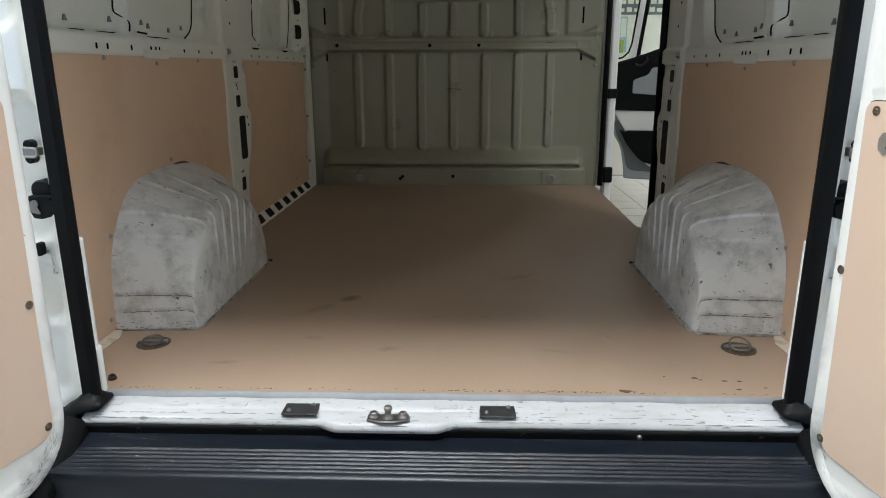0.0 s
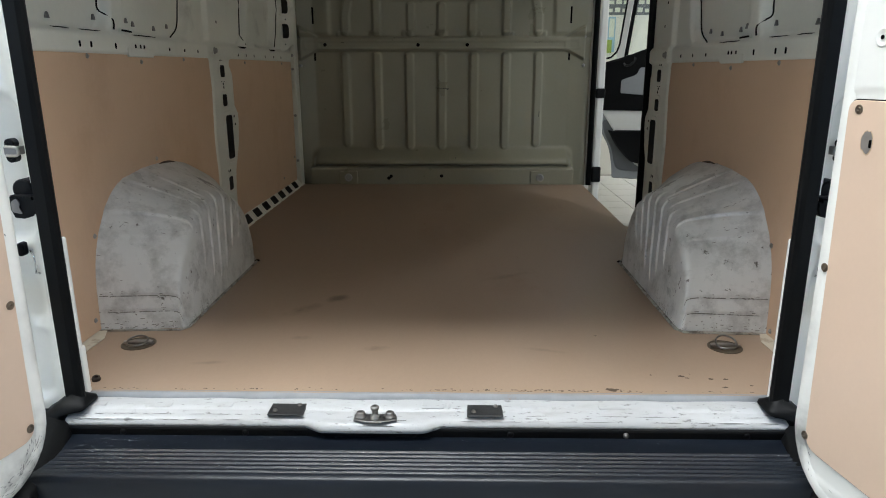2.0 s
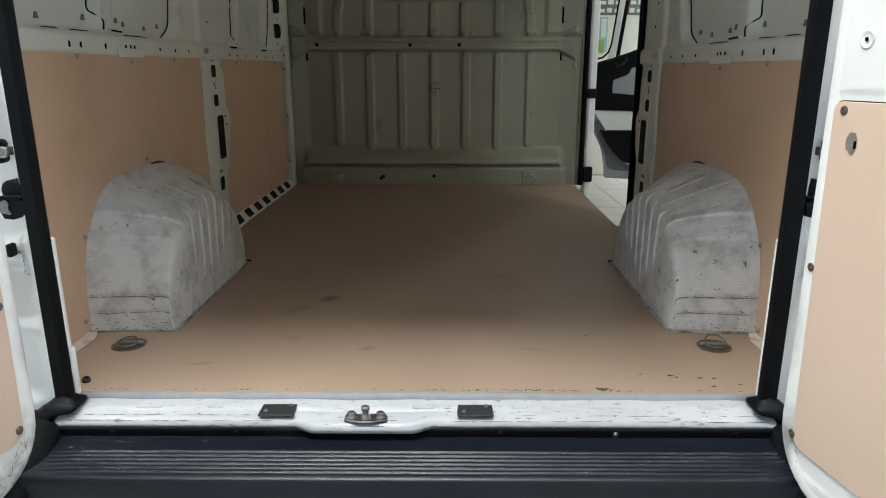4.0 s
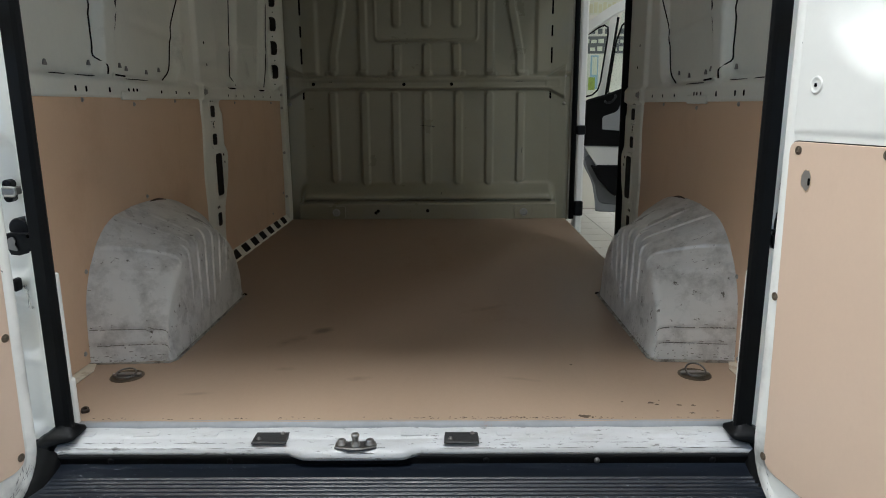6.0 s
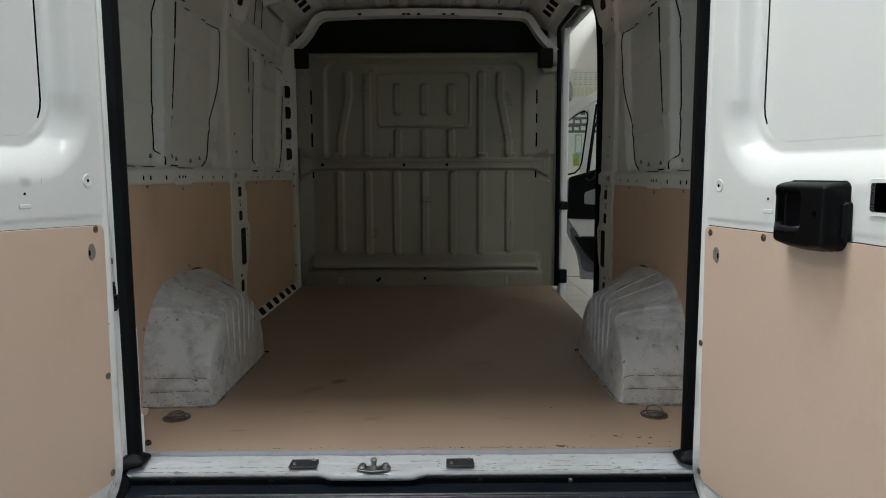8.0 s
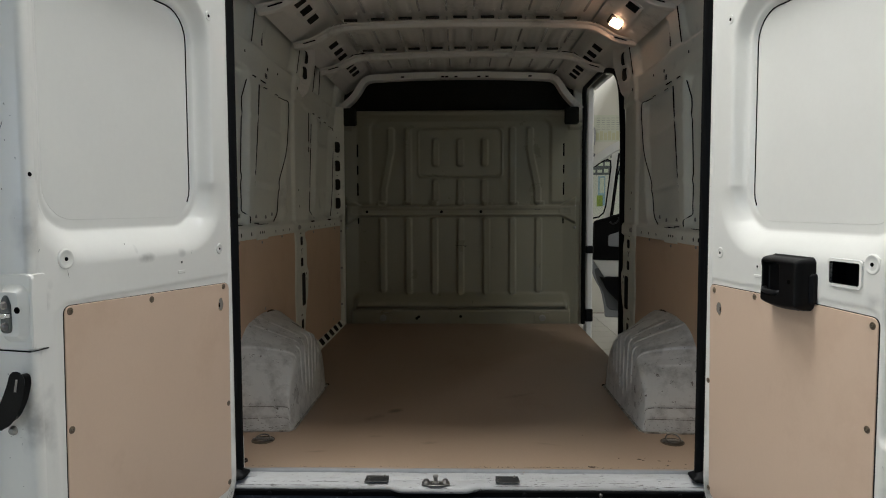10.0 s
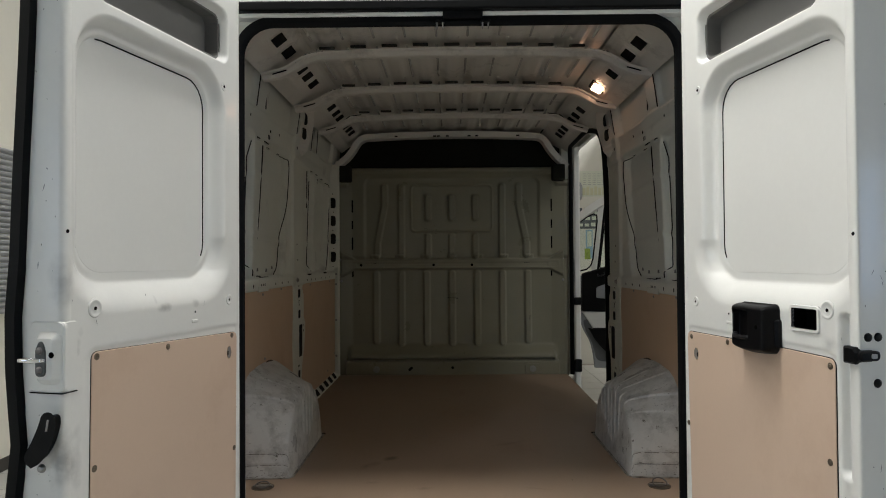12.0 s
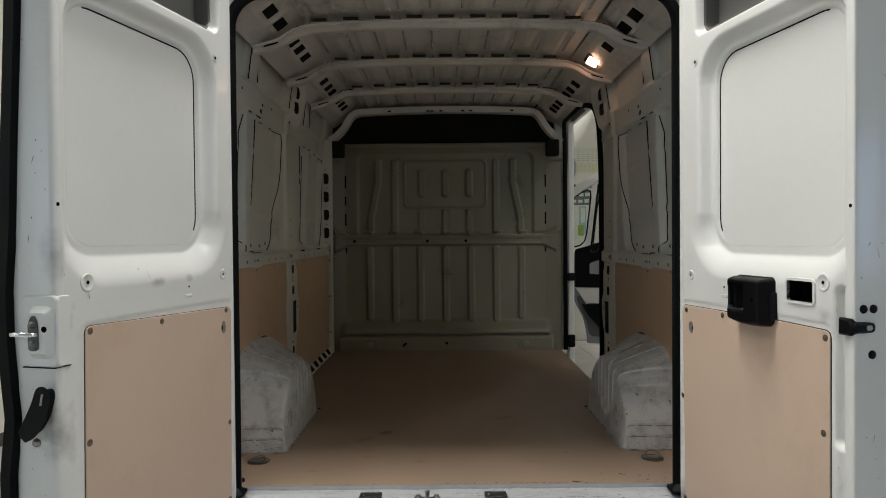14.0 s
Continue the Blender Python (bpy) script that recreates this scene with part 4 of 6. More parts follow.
nx = 160
sv, sf = [], []
for i in range(nx + 1):
    x = -0.80 + 1.60 * i / nx
    yf = sill_front(x)
    dip = 0.0025 * math.exp(-((x + 0.11) / 0.13) ** 6)
    prof = [(0.02, FZ - 0.014), (-0.004, FZ - 0.008), (-0.03, FZ - 0.012 - dip), (-0.048, FZ - 0.0135 - dip), (-0.050, FZ - 0.0165 - dip), (-0.054, FZ - 0.0165 - dip), (yf + 0.027, FZ - 0.019), (yf + 0.016, FZ - 0.021), (yf + 0.008, FZ - 0.025), (yf + 0.003, FZ - 0.031), (yf, FZ - 0.039), (yf + 0.022, FZ - 0.043)]
    sv += [(x, a, b) for a, b in prof]
m_ = 12
for i in range(nx):
    sf += [[i * m_ + k, i * m_ + k + 1, (i + 1) * m_ + k + 1, (i + 1) * m_ + k] for k in range(m_ - 1)]
link_mesh("tread", sv, sf, SILLM, sill, smooth=True)
v, f = sweep([(-0.785 + k * 0.0785, 0.0 + 0.002 * math.sin(k * 2.1), FZ - 0.003) for k in range(21)], [(-0.009, -0.006), (0.012, -0.01), (0.012, -0.006), (0.004, 0.0022), (-0.006, 0.0034)])
link_mesh("sealant_bead", v, f, SEALANT, sill, "grey smeared sealant bead", smooth=True)
for x0, hw in ((-0.74, 0.02), (-0.6, 0.03), (-0.45, 0.018), (0.02, 0.026), (0.055, 0.004), (0.235, 0.018), (0.29, 0.004), (0.42, 0.03), (0.56, 0.006), (0.66, 0.024)):
    plate("weld_tab", rrect(x0, -0.03, hw, 0.016, 0.004), 0, 0.0022, SILLM, sill, M=pose(0, 0, FZ - 0.0135), bevel=0.001)
PADM = mat("worn_rubber_pad", (0.022, 0.022, 0.022), 0.4, spec=0.4, var=0.4, scale=30, bump=0.3, bscale=80)
STREAK = mat("dark_scuff", (0.14, 0.137, 0.13), 0.6, var=0.3, scale=40)
sv, sf = [], []
for k in range(300):
    x0 = rnd.uniform(-0.77, 0.77)
    yf = float(sill_front(x0))
    q = rnd.random()
    y0, z0 = (yf + 0.0075, FZ - 0.0254) if q < 0.3 else (yf + 0.0014, FZ - 0.0352) if q < 0.8 else (yf + 0.022, FZ - 0.0199)
    hl_, hh_ = 0.04 * rnd.random() ** 3 + 0.002, rnd.uniform(0.0001, 0.00038)
    if abs(abs(x0 + 0.11) - 0.13) < 0.05:
        continue
    b = len(sv)
    tl = rnd.uniform(-0.002, 0.002)
    sv += [(x0 - hl_, y0 - 0.0012, z0 + 0.0006), (x0 - hl_ * 0.3, y0 - 0.0012 - hh_, z0 + 0.0006 - hh_ + tl * 0.3), (x0 + hl_, y0 - 0.0012, z0 + 0.0006 + tl), (x0 + hl_ * 0.2, y0 - 0.0008 + hh_, z0 + 0.0012 + hh_ + tl * 0.3)]
    sf.append([b, b + 1, b + 2, b + 3])
streaks = link_mesh("scuffing", sv, sf, STREAK, sill)
tagged(streaks, "dark scratches in the sill paint", kind="stuff")
for x0 in (-0.305, 0.135):
    plate("rubber_pad", rrect(x0, -0.052, 0.04, 0.027, 0.004), 0, 0.0035, PADM, sill, "black rubber pad with two rivets", M=pose(0, 0, FZ - 0.0155))
    for dx, dy in ((-0.025, -0.012), (0.025, 0.013)):
        shared("rivet", BOLT_DARK, pose(x0 + dx, -0.052 + dy, FZ - 0.0112) @ Matrix.Scale(0.5, 4), sill)
plate("striker_plate", [(-0.152, -0.094), (-0.12, -0.104), (-0.09, -0.104), (-0.058, -0.094), (-0.058, -0.078), (-0.075, -0.068), (-0.135, -0.068), (-0.152, -0.078)], 0, 0.005, DARKSTEEL, sill, M=pose(0, 0, FZ - 0.019))
for x0 in (-0.137, -0.073):
    shared("bolt", BOLT_DARK, pose(x0, -0.082, FZ - 0.0145) @ Matrix.Scale(1.25, 4), sill)
v, f = lathe([(0.011, 0), (0.011, 0.006), (0.007, 0.008), (0.0075, 0.022), (0.0095, 0.024), (0.0095, 0.029), (0.007, 0.031)], 12)
link_mesh("striker_pin", v, f, STEEL, sill, "upright steel striker pin", M=pose(-0.105, -0.088, FZ - 0.016), smooth=True)
box("drip_strip", (-0.82, 0.82, -0.093, -0.05, 0.47, 0.5235), RUBBER, sill, "black rubber strip", bevel=0.006)
RIVET_BLACK = mesh_data("rivet", *lathe([(0.012, 0.0), (0.0115, 0.003), (0.006, 0.005)], 12), PLASTIC)
for x0, data in ((-0.66, RIVET_BLACK), (-0.39, RIVET_BLACK), (0.19, RIVET_BLACK), (0.70, RIVET_BLACK), (-0.02, RIVET_BLACK), (0.44, BOLT_DARK)):
    shared("rivet", data, axes((x0, -0.0935, 0.511), (1, 0, 0), (0, 0, 1), (0, -1, 0)) @ Matrix.Scale(0.6, 4), sill)

bumper = thing("rear_bumper", (0, -0.2, 0.3), "dark grey ribbed plastic rear bumper step", "bumper")
prof = [(-0.07, 0.49), (-0.092, 0.503)]
for k in range(6):
    y0 = -0.150 - k * 0.0148
    prof += [(y0, 0.503), (y0 - 0.0014, 0.5055), (y0 - 0.003, 0.5062), (y0 - 0.0046, 0.5054), (y0 - 0.006, 0.503)]
prof += [(-0.238, 0.5045), (-0.246, 0.5035), (-0.252, 0.499), (-0.256, 0.490), (-0.262, 0.47), (-0.27, 0.40), (-0.26, 0.30), (-0.07, 0.30)]
bv, bf = [], []
xs = np.linspace(-0.985, 0.985, 60)
for x in xs:
    e = max(0.0, (abs(x) - 0.80) / 0.185)
    worn = min(1.0, max(0.1, (x + 0.735) / 0.06))
    bv += [(x, min(-0.07, a + (0.08 * e * e if a < -0.1 else 0)), 0.503 + (b - 0.503) * (worn if b > 0.503 else 1) - 0.03 * e * e) for a, b in prof]
mb = len(prof)
for i in range(len(xs) - 1):
    bf += [[i * mb + k, i * mb + (k + 1) % mb, (i + 1) * mb + (k + 1) % mb, (i + 1) * mb + k] for k in range(mb)]
bf += [list(range(mb)), list(range((len(xs) - 1) * mb, len(xs) * mb))[::-1]]
tread_faces = [f_[::-1] for f_ in bf if len(f_) == 4 and all(1 <= v_ % mb <= 32 for v_ in f_)]
shell_faces = [f_[::-1] for f_ in bf if not (len(f_) == 4 and all(1 <= v_ % mb <= 32 for v_ in f_))]
link_mesh("shell", bv, shell_faces, BUMPER, bumper, "smooth dark bumper face", smooth=True)
link_mesh("step_tread", bv, tread_faces, BUMPER, bumper, "ribbed step tread with scuffs", smooth=True)
GRIT = mat("pale_scratch", (0.3, 0.31, 0.33), 0.6, var=0.3, scale=60)
gv, gf = [], []
for k in range(150):
    x0, y0 = rnd.choice((rnd.uniform(-0.72, -0.5), rnd.uniform(-0.72, 0.74), rnd.uniform(-0.72, 0.74))), rnd.uniform(-0.235, -0.10)
    r0, th = rnd.uniform(0.0008, 0.0022) + 0.012 * max(0, rnd.random() - 0.88), rnd.uniform(-0.6, 0.6)
    b = len(gv)
    for du, dv in ((-1, 0), (0.1, -0.25), (1, 0), (0, 0.3)):
        gv.append((x0 + r0 * du * math.cos(th) - 0.004 * dv * math.sin(th), y0 + r0 * du * math.sin(th) + 0.0035 * dv, 0.5076))
    gf.append([b, b + 1, b + 2, b + 3])
scratch = random.Random(21)
for k in range(34):
    x0, y0 = -0.70 + 0.09 * scratch.gauss(0, 1), scratch.uniform(-0.235, -0.11)
    r0, th, w0 = 0.002 + 0.014 * scratch.random() ** 2, scratch.uniform(-0.7, 0.5), scratch.uniform(0.0002, 0.0007)
    if not -0.755 < x0 < -0.5:
        continue
    b = len(gv)
    gv += [(x0 + r0 * a * math.cos(th) - w0 * c * math.sin(th), y0 + r0 * a * math.sin(th) + w0 * c * math.cos(th), 0.5076) for a, c in ((-1, 0), (0.1, -1), (1, 0), (0, 1))]
    gf.append([b, b + 1, b + 2, b + 3])
grit = link_mesh("scratching", gv, gf, GRIT, bumper)
tagged(grit, "pale grit and scratches on the step", kind="stuff")
for sg in (-1, 1):
    bp = curve([(sg * 0.845, -0.06, 0.52), (sg * 0.832, -0.11, 0.505), (sg * 0.812, -0.18, 0.488), (sg * 0.808, -0.25, 0.474), (sg * 0.826, -0.30, 0.43), (sg * 0.86, -0.33, 0.37)], 5)
    v, f = sweep(bp, ring_profile(0.06, 12, 0.034))
    link_mesh("corner_boot", v, f, RUBBER, bumper, "black rubber corner boot", smooth=True)

# ---- rear opening: posts, header, seal ----
RUSTY = mat("torn_brown_felt", (0.03, 0.02, 0.012), 0.9, var=0.4, scale=90)
LEDGE = mat("dusty_cream_paint", (0.55, 0.5, 0.4), 0.6, var=0.1, scale=12, stain=(0.35, 0.28, 0.2), stain_at=(0.55, 0.7), sscale=20)
rear = thing("rear_frame", (0, 0, 0.5), "white painted metal frame round the rear opening", "door frame", kind="structure")
for sg in (-1, 1):
    line = [(0.797, -0.028), (0.797, 0.0), (0.84, 0.02), (0.93, 0.05), (0.96, 0.06)]
    oline = [(1.0, -0.065), (0.955, -0.04), (0.90, -0.02), (0.835, -0.018), (0.815, -0.03), (0.797, -0.028)]
    vs, fs = [], []
    zs = (0.44, 0.6, 0.9, 1.3, 1.8, 2.2, 2.38)
    for z in zs:
        vs += [(sg * a, b, z) for a, b in line]
    L = len(line)
    for i in range(len(zs) - 1):
        for k in range(L - 1):
            q = [i * L + k, i * L + k + 1, (i + 1) * L + k + 1, (i + 1) * L + k]
            fs.append(q if sg > 0 else q[::-1])
    link_mesh("post_return", vs, fs, WHITE, rear)

    def post_relief(u, v):
        w = -np.interp(u, [p[0] for p in oline[::-1]], [p[1] for p in oline[::-1]])
        w = w - 0.026 * rise(sdf(u, v, 0.885, 1.075, 0.045, 0.145, 0.035), 0.022)
        w = w - 0.016 * rise(sdf(u, v, 0.87, 0.80, 0.022, 0.055, 0.02), 0.03)
        w = w - 0.012 * rise(sdf(u, v, 0.875, 0.64, 0.02, 0.07, 0.02), 0.03)
        w = w - 0.02 * rise(sdf(u, v, 0.89, 1.52, 0.03, 0.14, 0.03), 0.03)
        return w - 0.02 * rise(sdf(u, v, 0.89, 1.95, 0.03, 0.14, 0.03), 0.03)

    sheet("post", 0.797, 1.0, 0.44, 2.38, 0.0085, post_relief, WHITE, rear, M=axes((0, 0, 0), (sg, 0, 0), (0, 0, 1), (0, -1, 0)))
    ledge = [(sg * a, b) for a, b in ((0.808, 0.05), (0.822, 0.045), (0.905, 0.215), (0.902, 0.31), (0.925, 0.372), (0.949, 0.372), (0.949, 0.285))]
    plate("floor_ledge", ledge[::sg], FZ - 0.03, FZ + 0.003, LEDGE, rear, "dusty cream ledge strip", bevel=0.002)
    box("post_fin", (sg * 0.784 - 0.0055, sg * 0.784 + 0.0055, -0.012, 0.004, FZ - 0.02, 0.93), WHITE, rear, bevel=0.0055)
    if sg < 0:
        box("fin_foot", (-0.795, -0.775, -0.012, 0.012, FZ - 0.02, 0.675), WHITE, rear, bevel=0.009)
        v, f = lathe([(0.011, -0.004), (0.012, 0.006), (0.0105, 0.012), (0.006, 0.013), (0.0055, 0.006)], 12)
        link_mesh("floor_plug", v, f, RUSTY, rear, "dark brown plug in the floor corner", M=pose(-0.791, 0.056, FZ) @ pose(0, 0, 0, 18, 12, 0) @ Matrix.Scale(0.85, 4))
    # staple and latch on the post
    pmx = axes((sg * 0.845, -0.022, 1.118), (sg, 0, 0), (0, 0, 1), (0, -1, 0)) @ Matrix.Scale(0.72, 4)
    for dz_ in (-0.02, 0.02):
        v, f = lathe([(0.0145, -0.02), (0.0145, 0.004), (0.0125, 0.007), (0.006, 0.0075), (0.005, 0.0055)], 18)
        link_mesh("staple_bolt", v, f, PLASTIC, rear, "black bolt head", M=pmx @ pose(0.01, dz_, 0.0), smooth=False)
    plate("staple_plate", rrect(0.004, 0, 0.022, 0.012, 0.003), -0.02, 0.009, DARKSTEEL, rear, "dull steel staple plate", M=pmx, bevel=0.002)
    pts = curve([(0.018, 0.0125, 0.006), (0.012, 0.0125, 0.02), (-0.026, 0.0125, 0.024), (-0.026, -0.0125, 0.024), (0.012, -0.0125, 0.02), (0.018, -0.0125, 0.006)], 4)
    v, f = sweep([pmx @ p for p in pts], ring_profile(0.003, 8), up=(0, 1, 0.1))
    link_mesh("staple", v, f, STEEL, rear, "steel staple", smooth=True)
    lb = axes((sg * 0.834, -0.02, 1.02), (sg, 0, 0), (0, 0, 1), (0, -1, 0)) @ Matrix.Scale(0.75, 4)
    v, f = lathe([(0.03, -0.03), (0.03, 0.006), (0.026, 0.010), (0.012, 0.011)], 20)
    link_mesh("latch_base", v, f, PLASTIC, rear, M=lb @ pose(0.006, 0.022, 0), smooth=False)
    box("latch_flange", (-0.036, 0.03, 0.006, 0.0105, -0.02, 0.032), PLASTIC, rear, M=lb, bevel=0.0015)
    plate("latch_body", [(-0.034, -0.026), (-0.026, -0.045), (0.0, -0.052), (0.022, -0.05), (0.03, -0.03), (0.03, 0.004), (-0.024, 0.004), (-0.024, -0.006), (-0.034, -0.006)][::sg], -0.02, 0.03, PLASTIC, rear, "black plastic latch body", M=lb, bevel=0.004)
    plate("latch_claw", round_poly([(0.0, -0.04), (0.026, -0.034), (0.026, -0.008), (0.012, 0.0), (0.004, -0.012), (0.010, -0.022)], 0.004, 2)[::sg], 0.028, 0.036, DARKSTEEL, rear, "worn steel claw", M=lb, bevel=0.002)
    v, f = sweep([lb @ Vector(p) for p in ((0.018, -0.15, -0.02), (0.014, -0.155, 0.006), (0.006, -0.17, 0.008), (0.004, -0.2, 0.008), (0.008, -0.222, 0.006), (0.014, -0.23, -0.02))], ring_profile(0.0026, 8))
    link_mesh("wire_hook", v, f, CHROME, rear, "bent bright wire hook", smooth=True)
    box("cable_clip", (sg * 0.856 - 0.007, sg * 0.856 + 0.007, -0.045, -0.02, 0.895, 0.925), PLASTIC, rear, bevel=0.006)
hv, hf = sweep([(-0.99, -0.0, 2.375), (0.99, -0.0, 2.375)], [(0.068, 0.055), (0.068, -0.044), (0.064, -0.05), (0.03, -0.05), (-0.02, -0.05), (-0.06, -0.01), (-0.10, 0.10), (-0.04, 0.16), (0.05, 0.16)])
link_mesh("header", hv, hf, WHITE, rear)
for sg in (-1, 1):
    # rounded upper corners
    c0, R = (0.785 - 0.13, 2.325 - 0.13), 0.13
    arc = [(c0[0] + R * math.cos(a), c0[1] + R * math.sin(a)) for a in [radians(k * 9) for k in range(11)]]
    pts = arc + [(0.70, 2.36), (0.83, 2.36), (0.83, 2.22)]
    pts = [(sg * a, b) for a, b in pts]
    plate("corner_gusset", pts if sg > 0 else pts[::-1], 0, 0.02, BODY, rear, M=axes((0, 0.0, 0), (1, 0, 0), (0, 0, 1), (0, -1, 0)))
box("gutter_rubber", (-0.80, 0.80, -0.10, -0.065, 2.336, 2.37), RUBBER, rear, "black rubber gutter strip", bevel=0.006)
latch = thing("upper_latch", (-0.02, -0.06, 2.34), "black upper door latch with two steel hooks", "latch")
box("bracket", (-0.055, 0.085, -0.082, -0.066, 2.308, 2.345), PLASTIC, latch, bevel=0.006)
for x0 in (-0.065, 0.095):
    box("hook_plate", (x0 - 0.016, x0 + 0.016, -0.078, -0.05, 2.296, 2.306), PLASTIC, latch, bevel=0.002)
    for dx in (-0.010, 0.010):
        box("hook", (x0 + dx - 0.0025, x0 + dx + 0.0025, -0.076, -0.058, 2.276, 2.298), STEEL, latch, "small steel hook", bevel=0.002)

R, hx, tz = 0.14, 0.797, 2.328
sp = [(-hx, -0.045, 0.53)] + [(-hx, -0.045, 0.6 + 0.2 * k) for k in range(8)]
sp += [(-hx + R - R * math.cos(a), -0.045, tz - R + R * math.sin(a)) for a in [radians(k * 10) for k in range(10)]]
sp += [(-x_, y_, z_) for x_, y_, z_ in reversed(sp)]
v, f = sweep(sp, [(-0.022, -0.012), (0.002, -0.012), (0.002, 0.012), (-0.018, 0.010), (-0.02, 0.004), (-0.03, 0.006), (-0.035, 0.003), (-0.036, -0.003), (-0.032, -0.009)], up=(0, 1, 0))
seal = thing("rear_seal", (0, -0.045, 0.53), "black rubber seal round the rear opening", "door seal")
link_mesh("strip", v, f, RUBBER, seal)
for sg in (-1, 1):
    rings = [(0.625, 0.772, 0.79, -0.055, -0.035), (0.59, 0.771, 0.796, -0.053, -0.034), (0.576, 0.766, 0.801, -0.059, -0.028), (0.566, 0.756, 0.812, -0.072, -0.018), (0.562, 0.748, 0.82, -0.079, -0.013), (0.556, 0.747, 0.826, -0.082, -0.012), (0.551, 0.752, 0.832, -0.084, -0.013), (0.545, 0.79, 0.845, -0.09, -0.02), (0.45, 0.80, 0.86, -0.096, -0.03)]
    fv = []
    for z, xa, xb, ya, yb in rings:
        fv += [(sg * a, b, z) for a, b in rrect((xa + xb) / 2, (ya + yb) / 2, (xb - xa) / 2, (yb - ya) / 2, 0.014, 3)]
    nr = 16
    ff = [[r * nr + i, r * nr + (i + 1) % nr, (r + 1) * nr + (i + 1) % nr, (r + 1) * nr + i][::-sg] for r in range(len(rings) - 1) for i in range(nr)]
    ff.append(list(range(nr))[::sg])
    link_mesh("foot", fv, ff, RUBBER, seal, "flared rubber foot of the seal", smooth=True)


# ---- wheel arches ----
DIRT = mat("arch_dirt", (0.26, 0.245, 0.22), 0.8, var=0.5, scale=80)
BEADM = mat("dirty_sealer", (0.36, 0.34, 0.30), 0.7, var=0.25, scale=25, stain=(0.12, 0.10, 0.08), stain_at=(0.48, 0.62), sscale=28)
CREASE = mat("crease_dark", (0.2, 0.19, 0.17), 0.8, var=0.4, scale=60)
RUST = mat("brown_felt", (0.07, 0.045, 0.028), 0.9, var=0.3, scale=60)


def arch(sg):
    """One wheel arch: a hood that runs from the side wall over a shoulder to an upright inner face."""
    outer = curve([(0.365, 0.545, 0), (0.375, 0.79, 0), (0.52, 0.962, 0), (0.80, 0.985, 0), (1.05, 0.965, 0), (1.42, 0.83, 0), (1.60, 0.66, 0), (1.64, 0.545, 0)], 6)
    inner = curve([(0.39, 0.545, 0), (0.41, 0.70, 0), (0.55, 0.84, 0), (0.70, 0.885, 0), (0.89, 0.875, 0), (1.07, 0.775, 0), (1.135, 0.63, 0), (1.115, 0.545, 0)], 6)

    def resample(p, n, quick=False):
        d = np.cumsum([0] + [(b - a).length for a, b in zip(p, p[1:])])
        t = np.linspace(0, 1, n)
        t = (t + 0.55 * t * (1 - t) ** 3 if quick else t) * d[-1]
        return [(float(np.interp(k, d, [q.x for q in p])), float(np.interp(k, d, [q.y for q in p]))) for k in t]

    n, mt = 460, 64
    A, B = resample(outer, n), resample(inner, n, True)
    verts, faces = [], []
    for i in range(n):
        s = i / (n - 1)
        (ya, za), (yb, zb) = A[i], B[i]
        O, I = Vector((0.952, ya, za)), Vector((0.725, yb, zb))
        K = Vector((0.702, 0.385 + 0.70 * min(1, max(0, (s - 0.02) / 0.96)), 0.545))
        I2 = I + Vector((0.02, 0, 0))
        for j in range(mt):
            t = j / (mt - 1)
            cut_a, cut_b = 0.52, 0.68
            if t < cut_a:
                p = O.lerp(I2, t / cut_a * 0.9)
            elif t < cut_b:
                q = (t - cut_a) / (cut_b - cut_a)
                e0, e1 = O.lerp(I2, 0.9), I.lerp(K, 0.12)
                p = e0.lerp(I, q).lerp(I.lerp(e1, q), q)
            else:
                p = I.lerp(K, 0.12 + 0.88 * (t - cut_b) / (1 - cut_b))
            # pressed steps across the hood and beads down the inner face
            lift = 0.0
            for c_, sh, a_, te in ((0.043, 0.0, 0.004, 0.8), (0.072, 0.0, 0.004, 0.8), (0.165, 0.03, 0.004, 0.62), (0.21, 0.045, 0.007, 0.66), (0.30, 0.045, 0.005, 0.62), (0.37, 0.04, 0.005, 0.6)):
                ds = s - c_ - sh * min(1, t / 0.52)
                g = max(0.0, 1 + ds / 0.003) if ds < 0 else max(0.0, 1 - ds / 0.022)
                lift += a_ * g * (1 if t < te - 0.1 else max(0, (te - t) / 0.1))
            for c_, lo, hi in ((0.31, 0.56, 0.84), (0.385, 0.5, 0.9), (0.46, 0.5, 0.94), (0.535, 0.52, 0.92), (0.61, 0.54, 0.86), (0.69, 0.58, 0.82)):
                if lo < t < hi:
                    lift += 0.007 * max(0.0, 1 - abs(s - c_ + 0.03 * (t - 0.75)) / 0.0055) * min(1, (t - lo) / 0.05, (hi - t) / 0.05)
            lift *= min(1.0, t / 0.1)
            dirn = Vector((-0.5 - 0.4 * t, -0.3 + 0.3 * s, 0.6 * (1 - t))).normalized()
            p = p + dirn * lift
            verts.append((sg * p.x, p.y, p.z))
    for i in range(n - 1):
        for j in range(mt - 1):
            q = [i * mt + j, i * mt + j + 1, (i + 1) * mt + j + 1, (i + 1) * mt + j]
            faces.append(q if sg > 0 else q[::-1])
    t = thing("wheel_arch", (sg * 0.85, 0.8, FZ), "scuffed white metal wheel arch with pressed ribs", "wheel arch", "wheel arches")
    link_mesh("hood", verts, faces, ARCH, t, smooth=True)
    # dirt in the lower edge and along the creases
    dv, df = [], []
    rd = random.Random(20 + sg)
